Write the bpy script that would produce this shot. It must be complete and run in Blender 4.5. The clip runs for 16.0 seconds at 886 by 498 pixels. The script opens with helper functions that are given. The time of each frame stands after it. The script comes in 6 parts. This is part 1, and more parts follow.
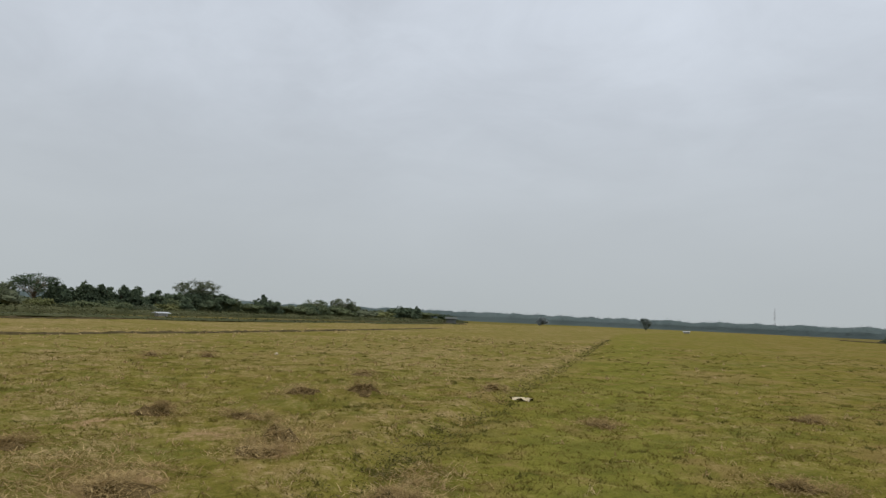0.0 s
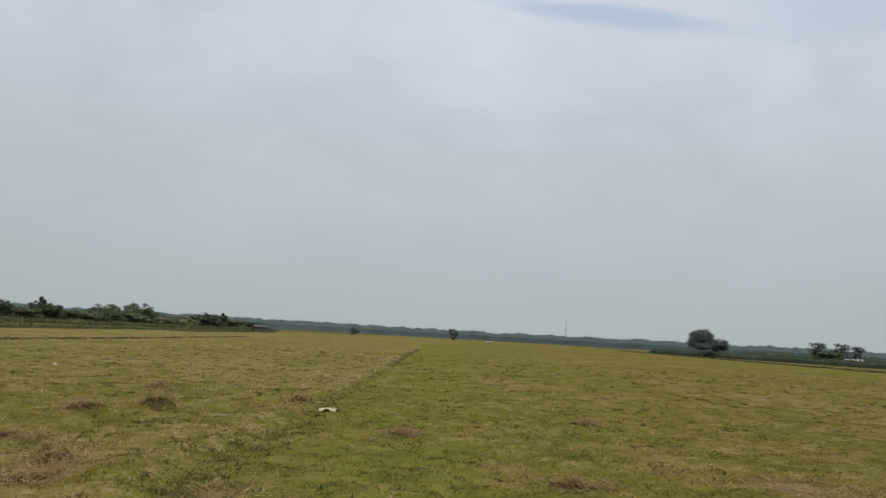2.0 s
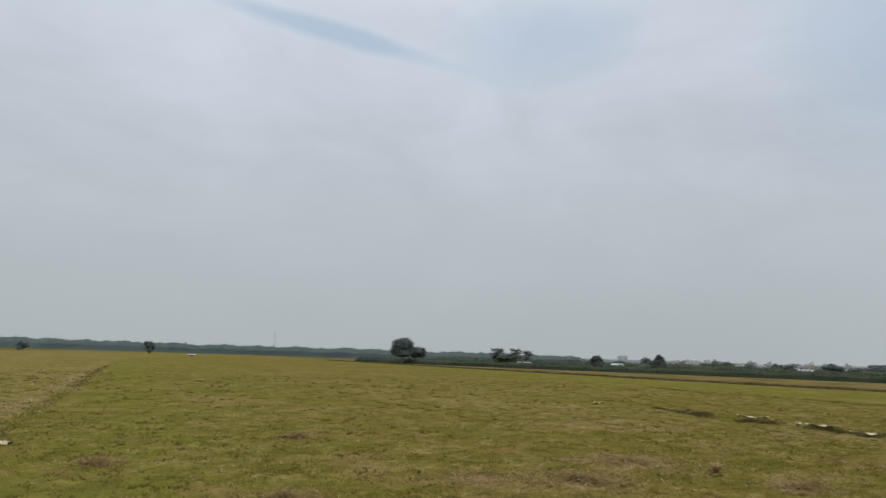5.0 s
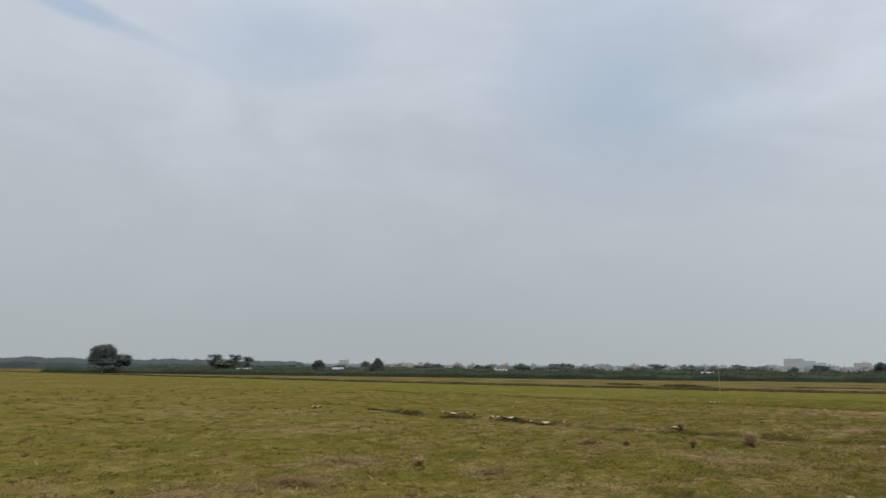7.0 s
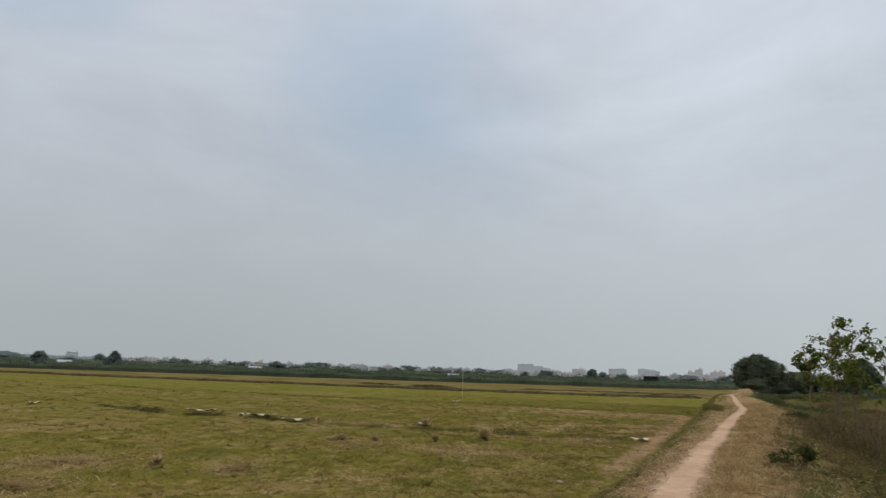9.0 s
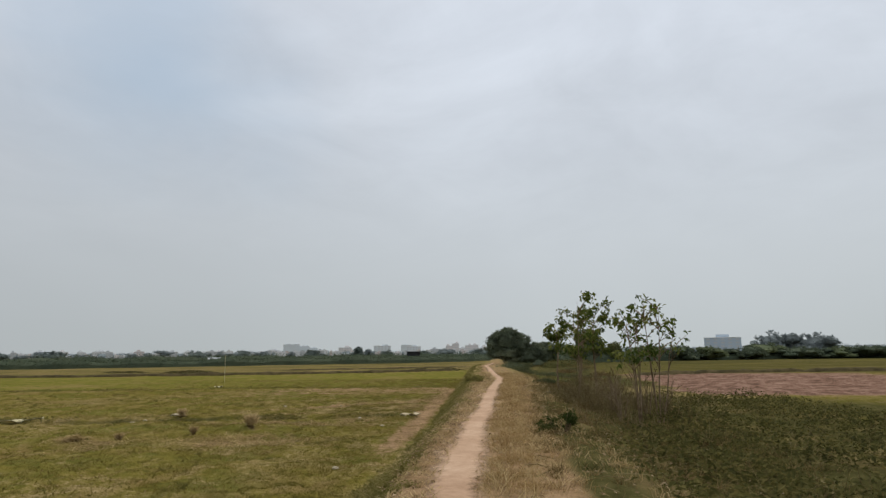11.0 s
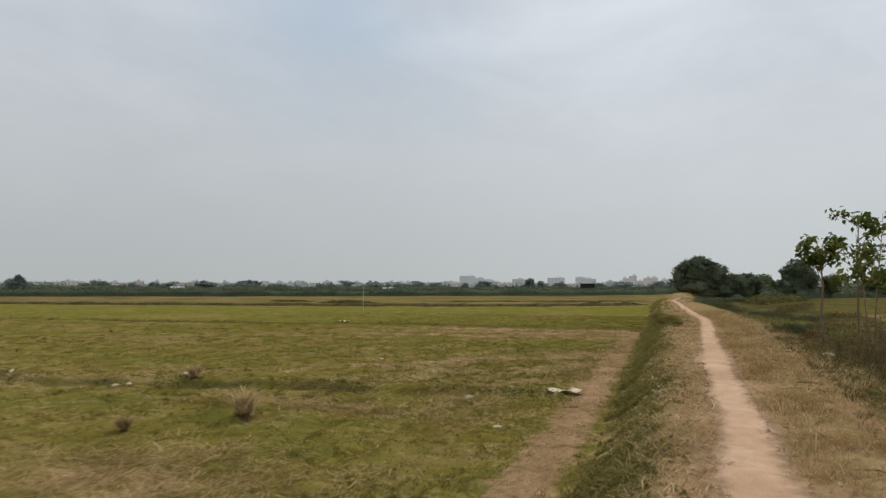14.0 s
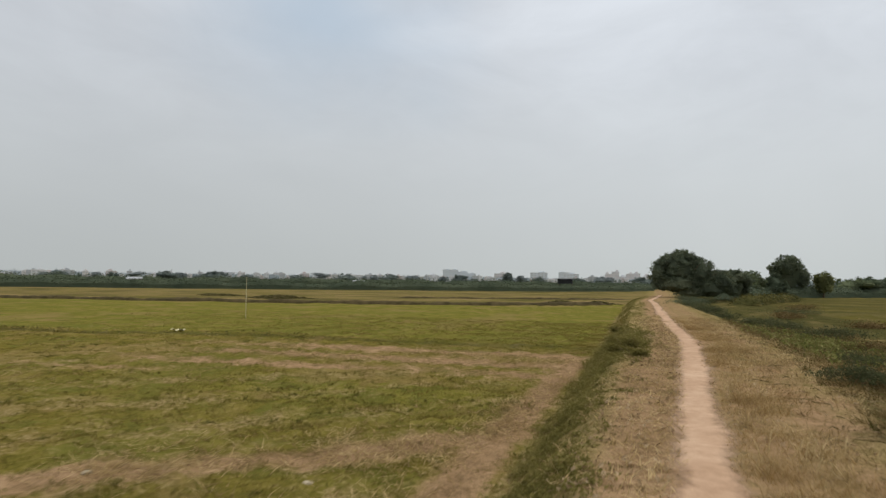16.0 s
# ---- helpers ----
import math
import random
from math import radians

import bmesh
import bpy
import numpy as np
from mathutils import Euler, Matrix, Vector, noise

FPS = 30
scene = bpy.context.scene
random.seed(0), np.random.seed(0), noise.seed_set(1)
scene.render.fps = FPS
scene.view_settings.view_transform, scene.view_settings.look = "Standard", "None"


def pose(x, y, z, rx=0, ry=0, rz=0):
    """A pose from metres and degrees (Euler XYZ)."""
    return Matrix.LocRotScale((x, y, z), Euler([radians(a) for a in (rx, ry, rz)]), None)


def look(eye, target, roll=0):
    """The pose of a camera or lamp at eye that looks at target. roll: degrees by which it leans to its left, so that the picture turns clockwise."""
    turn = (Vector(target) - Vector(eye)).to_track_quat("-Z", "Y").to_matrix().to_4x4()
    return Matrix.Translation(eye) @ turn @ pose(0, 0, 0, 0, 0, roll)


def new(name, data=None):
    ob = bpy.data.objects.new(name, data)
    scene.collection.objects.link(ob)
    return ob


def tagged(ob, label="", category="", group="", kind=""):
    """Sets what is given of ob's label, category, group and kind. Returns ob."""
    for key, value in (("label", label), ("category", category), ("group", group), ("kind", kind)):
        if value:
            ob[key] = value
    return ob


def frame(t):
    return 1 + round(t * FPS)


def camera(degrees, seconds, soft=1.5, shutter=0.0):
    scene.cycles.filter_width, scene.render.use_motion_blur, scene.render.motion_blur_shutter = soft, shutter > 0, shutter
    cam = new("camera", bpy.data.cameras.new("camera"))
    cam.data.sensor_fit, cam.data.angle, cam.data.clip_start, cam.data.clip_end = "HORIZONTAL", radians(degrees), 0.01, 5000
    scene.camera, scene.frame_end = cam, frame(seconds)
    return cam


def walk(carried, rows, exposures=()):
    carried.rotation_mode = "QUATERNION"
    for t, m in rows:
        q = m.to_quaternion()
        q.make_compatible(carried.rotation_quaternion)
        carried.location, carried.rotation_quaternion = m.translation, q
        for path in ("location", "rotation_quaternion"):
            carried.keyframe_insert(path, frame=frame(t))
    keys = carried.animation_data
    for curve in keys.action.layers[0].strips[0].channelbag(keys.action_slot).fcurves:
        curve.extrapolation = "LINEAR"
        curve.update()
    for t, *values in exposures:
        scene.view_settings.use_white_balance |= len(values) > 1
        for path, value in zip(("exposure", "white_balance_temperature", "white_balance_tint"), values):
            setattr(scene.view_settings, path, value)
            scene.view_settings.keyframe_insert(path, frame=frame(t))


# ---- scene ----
cam = camera(67.68, 16.0, 1.35, 0.25)
PATH = [
    (0.0, pose(0.126, -1.144, 2.168, 95.917, -2.539, 23.262)),
    (0.5, pose(0.136, -1.183, 2.186, 95.892, -2.877, 20.018)),
    (1.0, pose(0.158, -1.186, 2.186, 96.174, -3.080, 16.049)),
    (1.5, pose(0.196, -1.220, 2.197, 96.787, -3.233, 11.574)),
    (2.0, pose(0.211, -1.237, 2.205, 97.498, -3.211, 7.186)),
    (2.5, pose(0.213, -1.275, 2.238, 98.113, -2.944, 3.205)),
    (3.0, pose(0.233, -1.289, 2.245, 98.590, -2.793, -0.257)),
    (3.2, pose(0.253, -1.290, 2.254, 98.699, -2.630, -1.649)),
    (3.9, pose(0.202, -1.421, 2.284, 99.097, -2.305, -6.978)),
    (4.6, pose(0.057, -1.718, 2.321, 99.291, -1.980, -13.331)),
    (5.3, pose(0.034, -1.802, 2.327, 99.593, -1.703, -20.850)),
    (5.5, pose(0.047, -1.747, 2.318, 99.734, -1.627, -23.228)),
    (6, pose(0.118, -1.751, 2.301, 100.062, -1.436, -29.042)),
    (6.5, pose(0.122, -1.840, 2.326, 100.240, -0.737, -34.968)),
    (7, pose(0.093, -1.886, 2.307, 100.321, -0.511, -40.875)),
    (7.5, pose(0.029, -1.976, 2.297, 100.440, -0.524, -46.471)),
    (8, pose(-0.010, -2.002, 2.257, 100.620, -0.890, -51.397)),
    (8.5, pose(-0.022, -2.019, 2.252, 100.737, -1.515, -56.121)),
    (9, pose(-0.003, -1.921, 2.226, 100.676, -1.874, -61.483)),
    (9.5, pose(0.103, -1.839, 2.219, 100.618, -2.075, -67.953)),
    (9.7, pose(0.148, -1.850, 2.222, 100.485, -1.976, -71.149)),
    (10.2, pose(0.277, -1.791, 2.225, 100.195, -1.446, -77.279)),
    (10.7, pose(0.597, -1.566, 2.239, 99.623, -0.221, -80.774)),
    (11.3, pose(1.480, -1.161, 2.248, 98.621, 1.278, -80.970)),
    (11.8, pose(2.834, -0.780, 2.235, 97.572, 1.816, -77.375)),
    (12.0, pose(3.470, -0.567, 2.207, 97.095, 1.828, -75.094)),
    (12.5, pose(5.240, -0.150, 2.196, 95.998, 1.759, -69.868)),
    (13.0, pose(7.494, 0.172, 2.177, 94.903, 1.244, -66.435)),
    (13.5, pose(9.828, 0.369, 2.157, 94.081, 0.632, -65.546)),
    (14.0, pose(12.361, 0.509, 2.187, 93.357, -0.040, -66.317)),
    (14.5, pose(15.453, 0.654, 2.197, 92.721, -0.699, -67.616)),
    (15.0, pose(18.644, 0.755, 2.191, 92.403, -1.047, -68.283)),
    (15.5, pose(21.723, 0.904, 2.275, 92.351, -1.262, -68.242)),
    (16.0, pose(25.139, 1.040, 2.349, 92.804, -0.703, -67.679)),
]
walk(cam, PATH, [(0.0, 0.0, 6450, 10), (2.0, -0.04, 6420, 10), (5.5, -0.08, 6400, 10), (7.0, -0.14, 6400, 10), (8.0, -0.14, 6410, 10), (8.5, -0.20, 6420, 10), (9.0, -0.15, 6430, 10), (9.5, -0.10, 6440, 10), (12.0, -0.03, 6540, 10), (14.0, 0.0, 6620, 10), (15.0, 0.05, 6690, 10), (16.0, 0.06, 6690, 10)])

# ---- sky, sun ----
SUN_AZ, SUN_EL = -35.0, 58.0


def direction(az, el):
    a, e = radians(az), radians(el)
    return Vector((math.cos(a) * math.cos(e), math.sin(a) * math.cos(e), math.sin(e)))


class Nodes:
    """Short calls for building node trees."""

    def __init__(self, tree):
        self.tree = tree
        tree.nodes.clear()

    def add(self, kind, **settings):
        node = self.tree.nodes.new(kind)
        for key, value in settings.items():
            setattr(node, key, value)
        return node

    def link(self, a, b):
        self.tree.links.new(a, b)

    def value(self, socket, v):
        if isinstance(v, bpy.types.NodeSocket):
            self.link(v, socket)
        else:
            socket.default_value = v

    def math(self, op, a, b=0.0, clamp=False):
        n = self.add("ShaderNodeMath", operation=op, use_clamp=clamp)
        self.value(n.inputs[0], a)
        self.value(n.inputs[1], b)
        return n.outputs[0]

    def ramp(self, fac, stops):
        n = self.add("ShaderNodeValToRGB")
        while len(n.color_ramp.elements) < len(stops):
            n.color_ramp.elements.new(0.5)
        for e, (p, c) in zip(n.color_ramp.elements, stops):
            e.position = p
            e.color = (*c, 1) if len(c) == 3 else c
        self.value(n.inputs[0], fac)
        return n.outputs[0]

    def mix(self, fac, a, b, blend="MIX"):
        n = self.add("ShaderNodeMix", data_type="RGBA", blend_type=blend)
        for i, v in ((0, fac), (6, a), (7, b)):
            if isinstance(v, tuple) and len(v) == 3:
                v = (*v, 1)
            self.value(n.inputs[i], v)
        return n.outputs[2]

    def noise(self, vector, scale, detail=4.0, rough=0.55, distort=0.0):
        n = self.add("ShaderNodeTexNoise")
        self.link(vector, n.inputs["Vector"])
        n.inputs["Scale"].default_value = scale
        n.inputs["Detail"].default_value = detail
        n.inputs["Roughness"].default_value = rough
        n.inputs["Distortion"].default_value = distort
        return n.outputs["Fac"]

    def band(self, v, lo, hi, smooth=True):
        n = self.add("ShaderNodeMapRange", interpolation_type="SMOOTHSTEP" if smooth else "LINEAR")
        self.value(n.inputs[0], v)
        n.inputs[1].default_value, n.inputs[2].default_value = lo, hi
        return n.outputs[0]


world = bpy.data.worlds.new("overcast_sky")
scene.world = world
world.use_nodes = True
w = Nodes(world.node_tree)
coord = w.add("ShaderNodeTexCoord").outputs["Generated"]
split = w.add("ShaderNodeSeparateXYZ")
w.link(coord, split.inputs[0])
height = split.outputs[2]
sky = w.add("ShaderNodeTexSky", sky_type="NISHITA", sun_disc=False, sun_elevation=radians(SUN_EL), sun_rotation=radians(90 - SUN_AZ), dust_density=3.0)
clear = w.add("ShaderNodeVectorMath", operation="SCALE")
w.link(sky.outputs[0], clear.inputs[0])
clear.inputs[3].default_value = 0.12
veil = w.ramp(height, [(0.0, (0.445, 0.480, 0.488)), (0.12, (0.480, 0.516, 0.540)), (0.30, (0.530, 0.572, 0.625)), (0.48, (0.590, 0.636, 0.705)), (1.0, (0.95, 0.98, 1.02))])
flat = w.add("ShaderNodeMapping")
w.link(coord, flat.inputs[0])
flat.inputs["Scale"].default_value = (1.0, 1.0, 1.9)
soft_cloud = w.noise(flat.outputs[0], 1.6, 4.0, 0.5, 0.4)
fine_cloud = w.noise(flat.outputs[0], 4.2, 3.0, 0.45, 0.3)
deck = w.add("ShaderNodeVectorMath", operation="DIVIDE")
w.link(coord, deck.inputs[0])
lifted = w.add("ShaderNodeCombineXYZ")
for k in range(3):
    w.link(w.math("ADD", w.math("MAXIMUM", height, 0.0), 0.22), lifted.inputs[k])
w.link(lifted.outputs[0], deck.inputs[1])
sheets = w.noise(deck.outputs[0], 1.1, 7.0, 0.56, 0.7)
wisps = w.noise(deck.outputs[0], 3.4, 6.0, 0.60, 1.1)
swell = w.math("ADD", w.math("MULTIPLY", w.math("SUBTRACT", sheets, 0.5), 0.50), w.math("MULTIPLY", w.math("SUBTRACT", wisps, 0.5), 0.20))
tone = w.math("MULTIPLY", swell, w.band(height, 0.06, 0.42))
tone = w.math("ADD", w.math("ADD", tone, w.math("MULTIPLY", soft_cloud, 0.22)), 0.89)
grey = w.mix(1.0, veil, (1, 1, 1), "MULTIPLY")
tinted = w.add("ShaderNodeVectorMath", operation="SCALE")
w.link(grey, tinted.inputs[0])
w.link(tone, tinted.inputs[3])


def gap_in_cloud(az, el, wide, tall, lean, inner, outer, ragged=1.1):
    """A soft oval break in the cloud: 1 in its middle, 0 outside."""
    turn = w.add("ShaderNodeMapping", vector_type="TEXTURE")
    w.link(coord, turn.inputs[0])
    m = Matrix.Rotation(radians(az), 3, "Z") @ Matrix.Rotation(radians(-el), 3, "Y") @ Matrix.Rotation(radians(lean), 3, "X")
    turn.inputs["Rotation"].default_value = m.to_euler()
    turn.inputs["Scale"].default_value = (1.0, wide, tall)
    parts = w.add("ShaderNodeSeparateXYZ")
    w.link(turn.outputs[0], parts.inputs[0])
    r = w.math("ADD", w.math("MULTIPLY", parts.outputs[1], parts.outputs[1]), w.math("MULTIPLY", parts.outputs[2], parts.outputs[2]))
    r = w.math("ADD", w.math("SQRT", r), w.math("MULTIPLY", w.math("SUBTRACT", fine_cloud, 0.5), ragged))
    front = w.math("GREATER_THAN", parts.outputs[0], 0.0)
    return w.math("MULTIPLY", w.band(r, outer, inner), front)


gaps = [gap_in_cloud(85, 27.2, 0.21, 0.016, 9, 0.1, 1.0, 2.0), gap_in_cloud(33, 23, 0.20, 0.17, 20, 0.0, 1.4), gap_in_cloud(64, 27, 0.16, 0.07, 0, 0.1, 1.2)]
open_sky = w.math("MULTIPLY", gaps[0], 0.75)
open_sky = w.math("ADD", open_sky, w.math("MULTIPLY", gaps[1], 0.75))
open_sky = w.math("ADD", open_sky, w.math("MULTIPLY", gaps[2], 0.5), True)
blue = w.mix(1.0, veil, (0.80, 0.93, 1.03), "MULTIPLY")
blue = w.mix(0.12, blue, clear.outputs[0])
toward = w.add("ShaderNodeVectorMath", operation="DOT_PRODUCT")
w.link(coord, toward.inputs[0])
toward.inputs[1].default_value = direction(-25, 25)
glow = w.math("ADD", w.math("MULTIPLY", w.band(toward.outputs["Value"], 0.25, 1.0), 0.14), 1.0)
cloud = w.add("ShaderNodeVectorMath", operation="SCALE")
w.link(tinted.outputs[0], cloud.inputs[0])
w.link(glow, cloud.inputs[3])
final = w.mix(w.math("ADD", open_sky, 0.03, True), cloud.outputs[0], blue)
back = w.add("ShaderNodeBackground")
w.link(final, back.inputs[0])
back.inputs[1].default_value = 1.0
w.link(back.outputs[0], w.add("ShaderNodeOutputWorld").inputs[0])

sun = new("sun", bpy.data.lights.new("sun", "SUN"))
sun.data.energy, sun.data.angle, sun.data.color = 1.3, radians(14), (1.0, 0.95, 0.87)
sun.matrix_world = look(direction(SUN_AZ, SUN_EL) * 100, (0, 0, 0))

# ---- materials ----
GRASS_DARK, GRASS, GRASS_PALE, STRAW = (0.078, 0.068, 0.016), (0.151, 0.121, 0.026), (0.235, 0.181, 0.055), (0.340, 0.257, 0.130)


def surface(name, rough=0.9, spec=0.2):
    """A material with its nodes, its shader and world-size coordinates."""
    m = bpy.data.materials.new(name)
    m.use_nodes = True
    n = Nodes(m.node_tree)
    shader = n.add("ShaderNodeBsdfPrincipled")
    shader.inputs["Roughness"].default_value = rough
    shader.inputs["Specular IOR Level"].default_value = spec
    n.link(shader.outputs[0], n.add("ShaderNodeOutputMaterial").inputs[0])
    place = n.add("ShaderNodeNewGeometry").outputs["Position"]
    return m, n, shader, place


def bumped(n, shader, height, strength, distance):
    b = n.add("ShaderNodeBump")
    b.inputs["Strength"].default_value, b.inputs["Distance"].default_value = strength, distance
    n.value(b.inputs["Height"], height)
    n.link(b.outputs[0], shader.inputs["Normal"])


def leafy(name, dark, mid, light, patch=0.3, rough=0.8, backlit=0.35, up=0.0, own=0.6):
    """Foliage: every leaf its own tone, with slow drifts of colour."""
    m, n, shader, place = surface(name, rough, 0.03)
    island = n.add("ShaderNodeNewGeometry").outputs["Random Per Island"]
    drift = n.noise(place, patch, 3.0, 0.6)
    v = n.math("ADD", n.math("MULTIPLY", island, own), n.math("MULTIPLY", n.band(drift, 0.3, 0.7), 1 - own))
    c = n.ramp(v, [(0.0, dark), (0.5, mid), (1.0, light)])
    n.link(c, shader.inputs["Base Color"])
    if up:
        lift = n.add("ShaderNodeVectorMath")
        lift.operation = "ADD"
        lift.inputs[1].default_value = (0, 0, up)
        n.link(n.add("ShaderNodeNewGeometry").outputs["Normal"], lift.inputs[0])
        n.link(lift.outputs[0], shader.inputs["Normal"])
    if backlit:
        glow = n.add("ShaderNodeBsdfTranslucent")
        n.link(c, glow.inputs[0])
        both = n.add("ShaderNodeMixShader")
        both.inputs[0].default_value = backlit
        n.link(shader.outputs[0], both.inputs[1])
        n.link(glow.outputs[0], both.inputs[2])
        out = [x for x in n.tree.nodes if x.type == "OUTPUT_MATERIAL"][0]
        n.link(both.outputs[0], out.inputs[0])
    return m


def plain(name, a, b, scale=4.0, rough=0.8, metal=0.0, bump=0.0):
    """Two tones mixed by noise at two scales."""
    m, n, shader, place = surface(name, rough, 0.3 if rough < 0.75 else 0.04)
    v = n.math("ADD", n.math("MULTIPLY", n.noise(place, scale, 5.0), 0.6), n.math("MULTIPLY", n.noise(place, scale * 9, 3.0), 0.4))
    n.link(n.mix(n.band(v, 0.35, 0.65), a, b), shader.inputs["Base Color"])
    shader.inputs["Metallic"].default_value = metal
    if bump:
        bumped(n, shader, v, 0.6, bump)
    return m


def ground_material():
    m, n, shader, place = surface("field_ground", 1.0, 0.0)
    cover = n.add("ShaderNodeVertexColor", layer_name="cover")
    rgb = n.add("ShaderNodeSeparateColor")
    n.link(cover.outputs[0], rgb.inputs[0])
    dry, soil, lush = rgb.outputs
    weed = cover.outputs["Alpha"]
    broad = n.noise(place, 0.10, 4.0, 0.6, 0.5)
    middle = n.noise(place, 1.0, 7.0, 0.70, 0.5)
    tuft = n.noise(place, 7.0, 5.0, 0.72, 0.3)
    grain = n.noise(place, 34.0, 3.0, 0.7)
    blades = n.math("ADD", n.math("MULTIPLY", tuft, 0.35), n.math("ADD", n.math("MULTIPLY", middle, 0.53), n.math("MULTIPLY", grain, 0.12)))
    green = n.ramp(blades, [(0.38, GRASS_DARK), (0.47, GRASS), (0.54, (0.190, 0.152, 0.038)), (0.63, GRASS_PALE)])
    lively = n.ramp(blades, [(0.38, (0.080, 0.082, 0.017)), (0.48, (0.150, 0.146, 0.027)), (0.60, (0.214, 0.190, 0.045))])
    c = n.mix(lush, green, lively)
    patches = n.noise(place, 0.55, 5.0, 0.62, 0.8)
    c = n.mix(n.math("MULTIPLY", n.band(patches, 0.50, 0.64), 0.65), c, (0.116, 0.116, 0.026))
    c = n.mix(n.math("MULTIPLY", n.band(patches, 0.47, 0.34), 0.60), c, (0.225, 0.152, 0.062))
    drifts = n.noise(place, 0.17, 4.0, 0.6, 0.6)
    c = n.mix(n.math("MULTIPLY", n.band(drifts, 0.50, 0.66), 0.5), c, (0.140, 0.134, 0.031))
    c = n.mix(n.math("MULTIPLY", n.band(drifts, 0.48, 0.34), 0.5), c, (0.245, 0.174, 0.072))
    hay = n.ramp(n.math("ADD", n.math("MULTIPLY", tuft, 0.6), n.math("MULTIPLY", grain, 0.4)), [(0.38, (0.094, 0.068, 0.028)), (0.5, (0.258, 0.190, 0.082)), (0.62, STRAW)])
    spots = n.math("ADD", n.math("MULTIPLY", middle, 0.6), n.math("MULTIPLY", tuft, 0.4))
    scatter = n.math("ADD", n.math("ADD", dry, n.math("MULTIPLY", n.math("SUBTRACT", spots, 0.5), 3.2)), n.math("MULTIPLY", n.math("SUBTRACT", broad, 0.5), 1.2))
    clumps = n.noise(place, 2.1, 6.0, 0.72, 0.6)
    c = n.mix(n.math("MULTIPLY", n.math("MULTIPLY", n.band(clumps, 0.49, 0.64), 0.50), n.math("SUBTRACT", 1.0, n.math("MULTIPLY", lush, 0.9, True))), c, (0.074, 0.067, 0.017))
    c = n.mix(n.band(scatter, 0.25, 0.85), c, hay)
    earth = n.ramp(n.math("ADD", n.math("MULTIPLY", middle, 0.4), n.math("ADD", n.math("MULTIPLY", tuft, 0.3), n.math("MULTIPLY", grain, 0.3))), [(0.38, (0.120, 0.077, 0.040)), (0.5, (0.272, 0.175, 0.093)), (0.62, (0.395, 0.264, 0.152))])
    red = n.add("ShaderNodeAttribute", attribute_name="red_plot").outputs["Fac"]
    ploughed = n.ramp(n.math("ADD", n.math("MULTIPLY", middle, 0.6), n.math("MULTIPLY", tuft, 0.4)), [(0.40, (0.075, 0.044, 0.030)), (0.5, (0.200, 0.118, 0.082)), (0.60, (0.335, 0.215, 0.160))])
    earth = n.mix(red, earth, ploughed)
    bare = n.math("ADD", soil, n.math("MULTIPLY", n.math("SUBTRACT", spots, 0.5), 1.5))
    c = n.mix(n.band(bare, 0.35, 0.8), c, earth)
    rank = n.ramp(blades, [(0.36, (0.034, 0.030, 0.012)), (0.5, (0.068, 0.064, 0.022)), (0.64, (0.130, 0.108, 0.044))])
    c = n.mix(n.band(n.math("ADD", weed, n.math("MULTIPLY", n.math("SUBTRACT", spots, 0.5), 1.2)), 0.3, 0.8), c, rank)
    n.link(c, shader.inputs["Base Color"])
    bumped(n, shader, n.math("ADD", n.math("MULTIPLY", tuft, 0.7), n.math("MULTIPLY", grain, 0.3)), 0.9, 0.045)
    return m


def path_material():
    m, n, shader, place = surface("trodden_earth", 1.0, 0.02)
    broad, tuft, grain = n.noise(place, 0.8, 4.0, 0.6), n.noise(place, 6.0, 4.0, 0.6), n.noise(place, 60.0, 3.0, 0.7)
    v = n.math("ADD", n.math("MULTIPLY", broad, 0.45), n.math("ADD", n.math("MULTIPLY", tuft, 0.3), n.math("MULTIPLY", grain, 0.25)))
    n.link(n.ramp(v, [(0.36, (0.350, 0.220, 0.136)), (0.5, (0.470, 0.312, 0.204)), (0.62, (0.555, 0.388, 0.266))]), shader.inputs["Base Color"])
    bumped(n, shader, v, 0.3, 0.012)
    worn = n.add("ShaderNodeAttribute", attribute_name="worn").outputs["Fac"]
    ragged = n.math("ADD", worn, n.math("ADD", n.math("MULTIPLY", n.math("SUBTRACT", tuft, 0.5), 0.50), n.math("MULTIPLY", n.math("SUBTRACT", grain, 0.5), 0.25)))
    bare = n.add("ShaderNodeMixShader")
    n.link(n.band(ragged, 0.12, 0.72), bare.inputs[0])
    n.link(n.add("ShaderNodeBsdfTransparent").outputs[0], bare.inputs[1])
    n.link(shader.outputs[0], bare.inputs[2])
    out = [x for x in n.tree.nodes if x.type == "OUTPUT_MATERIAL"][0]
    n.link(bare.outputs[0], out.inputs[0])
    return m


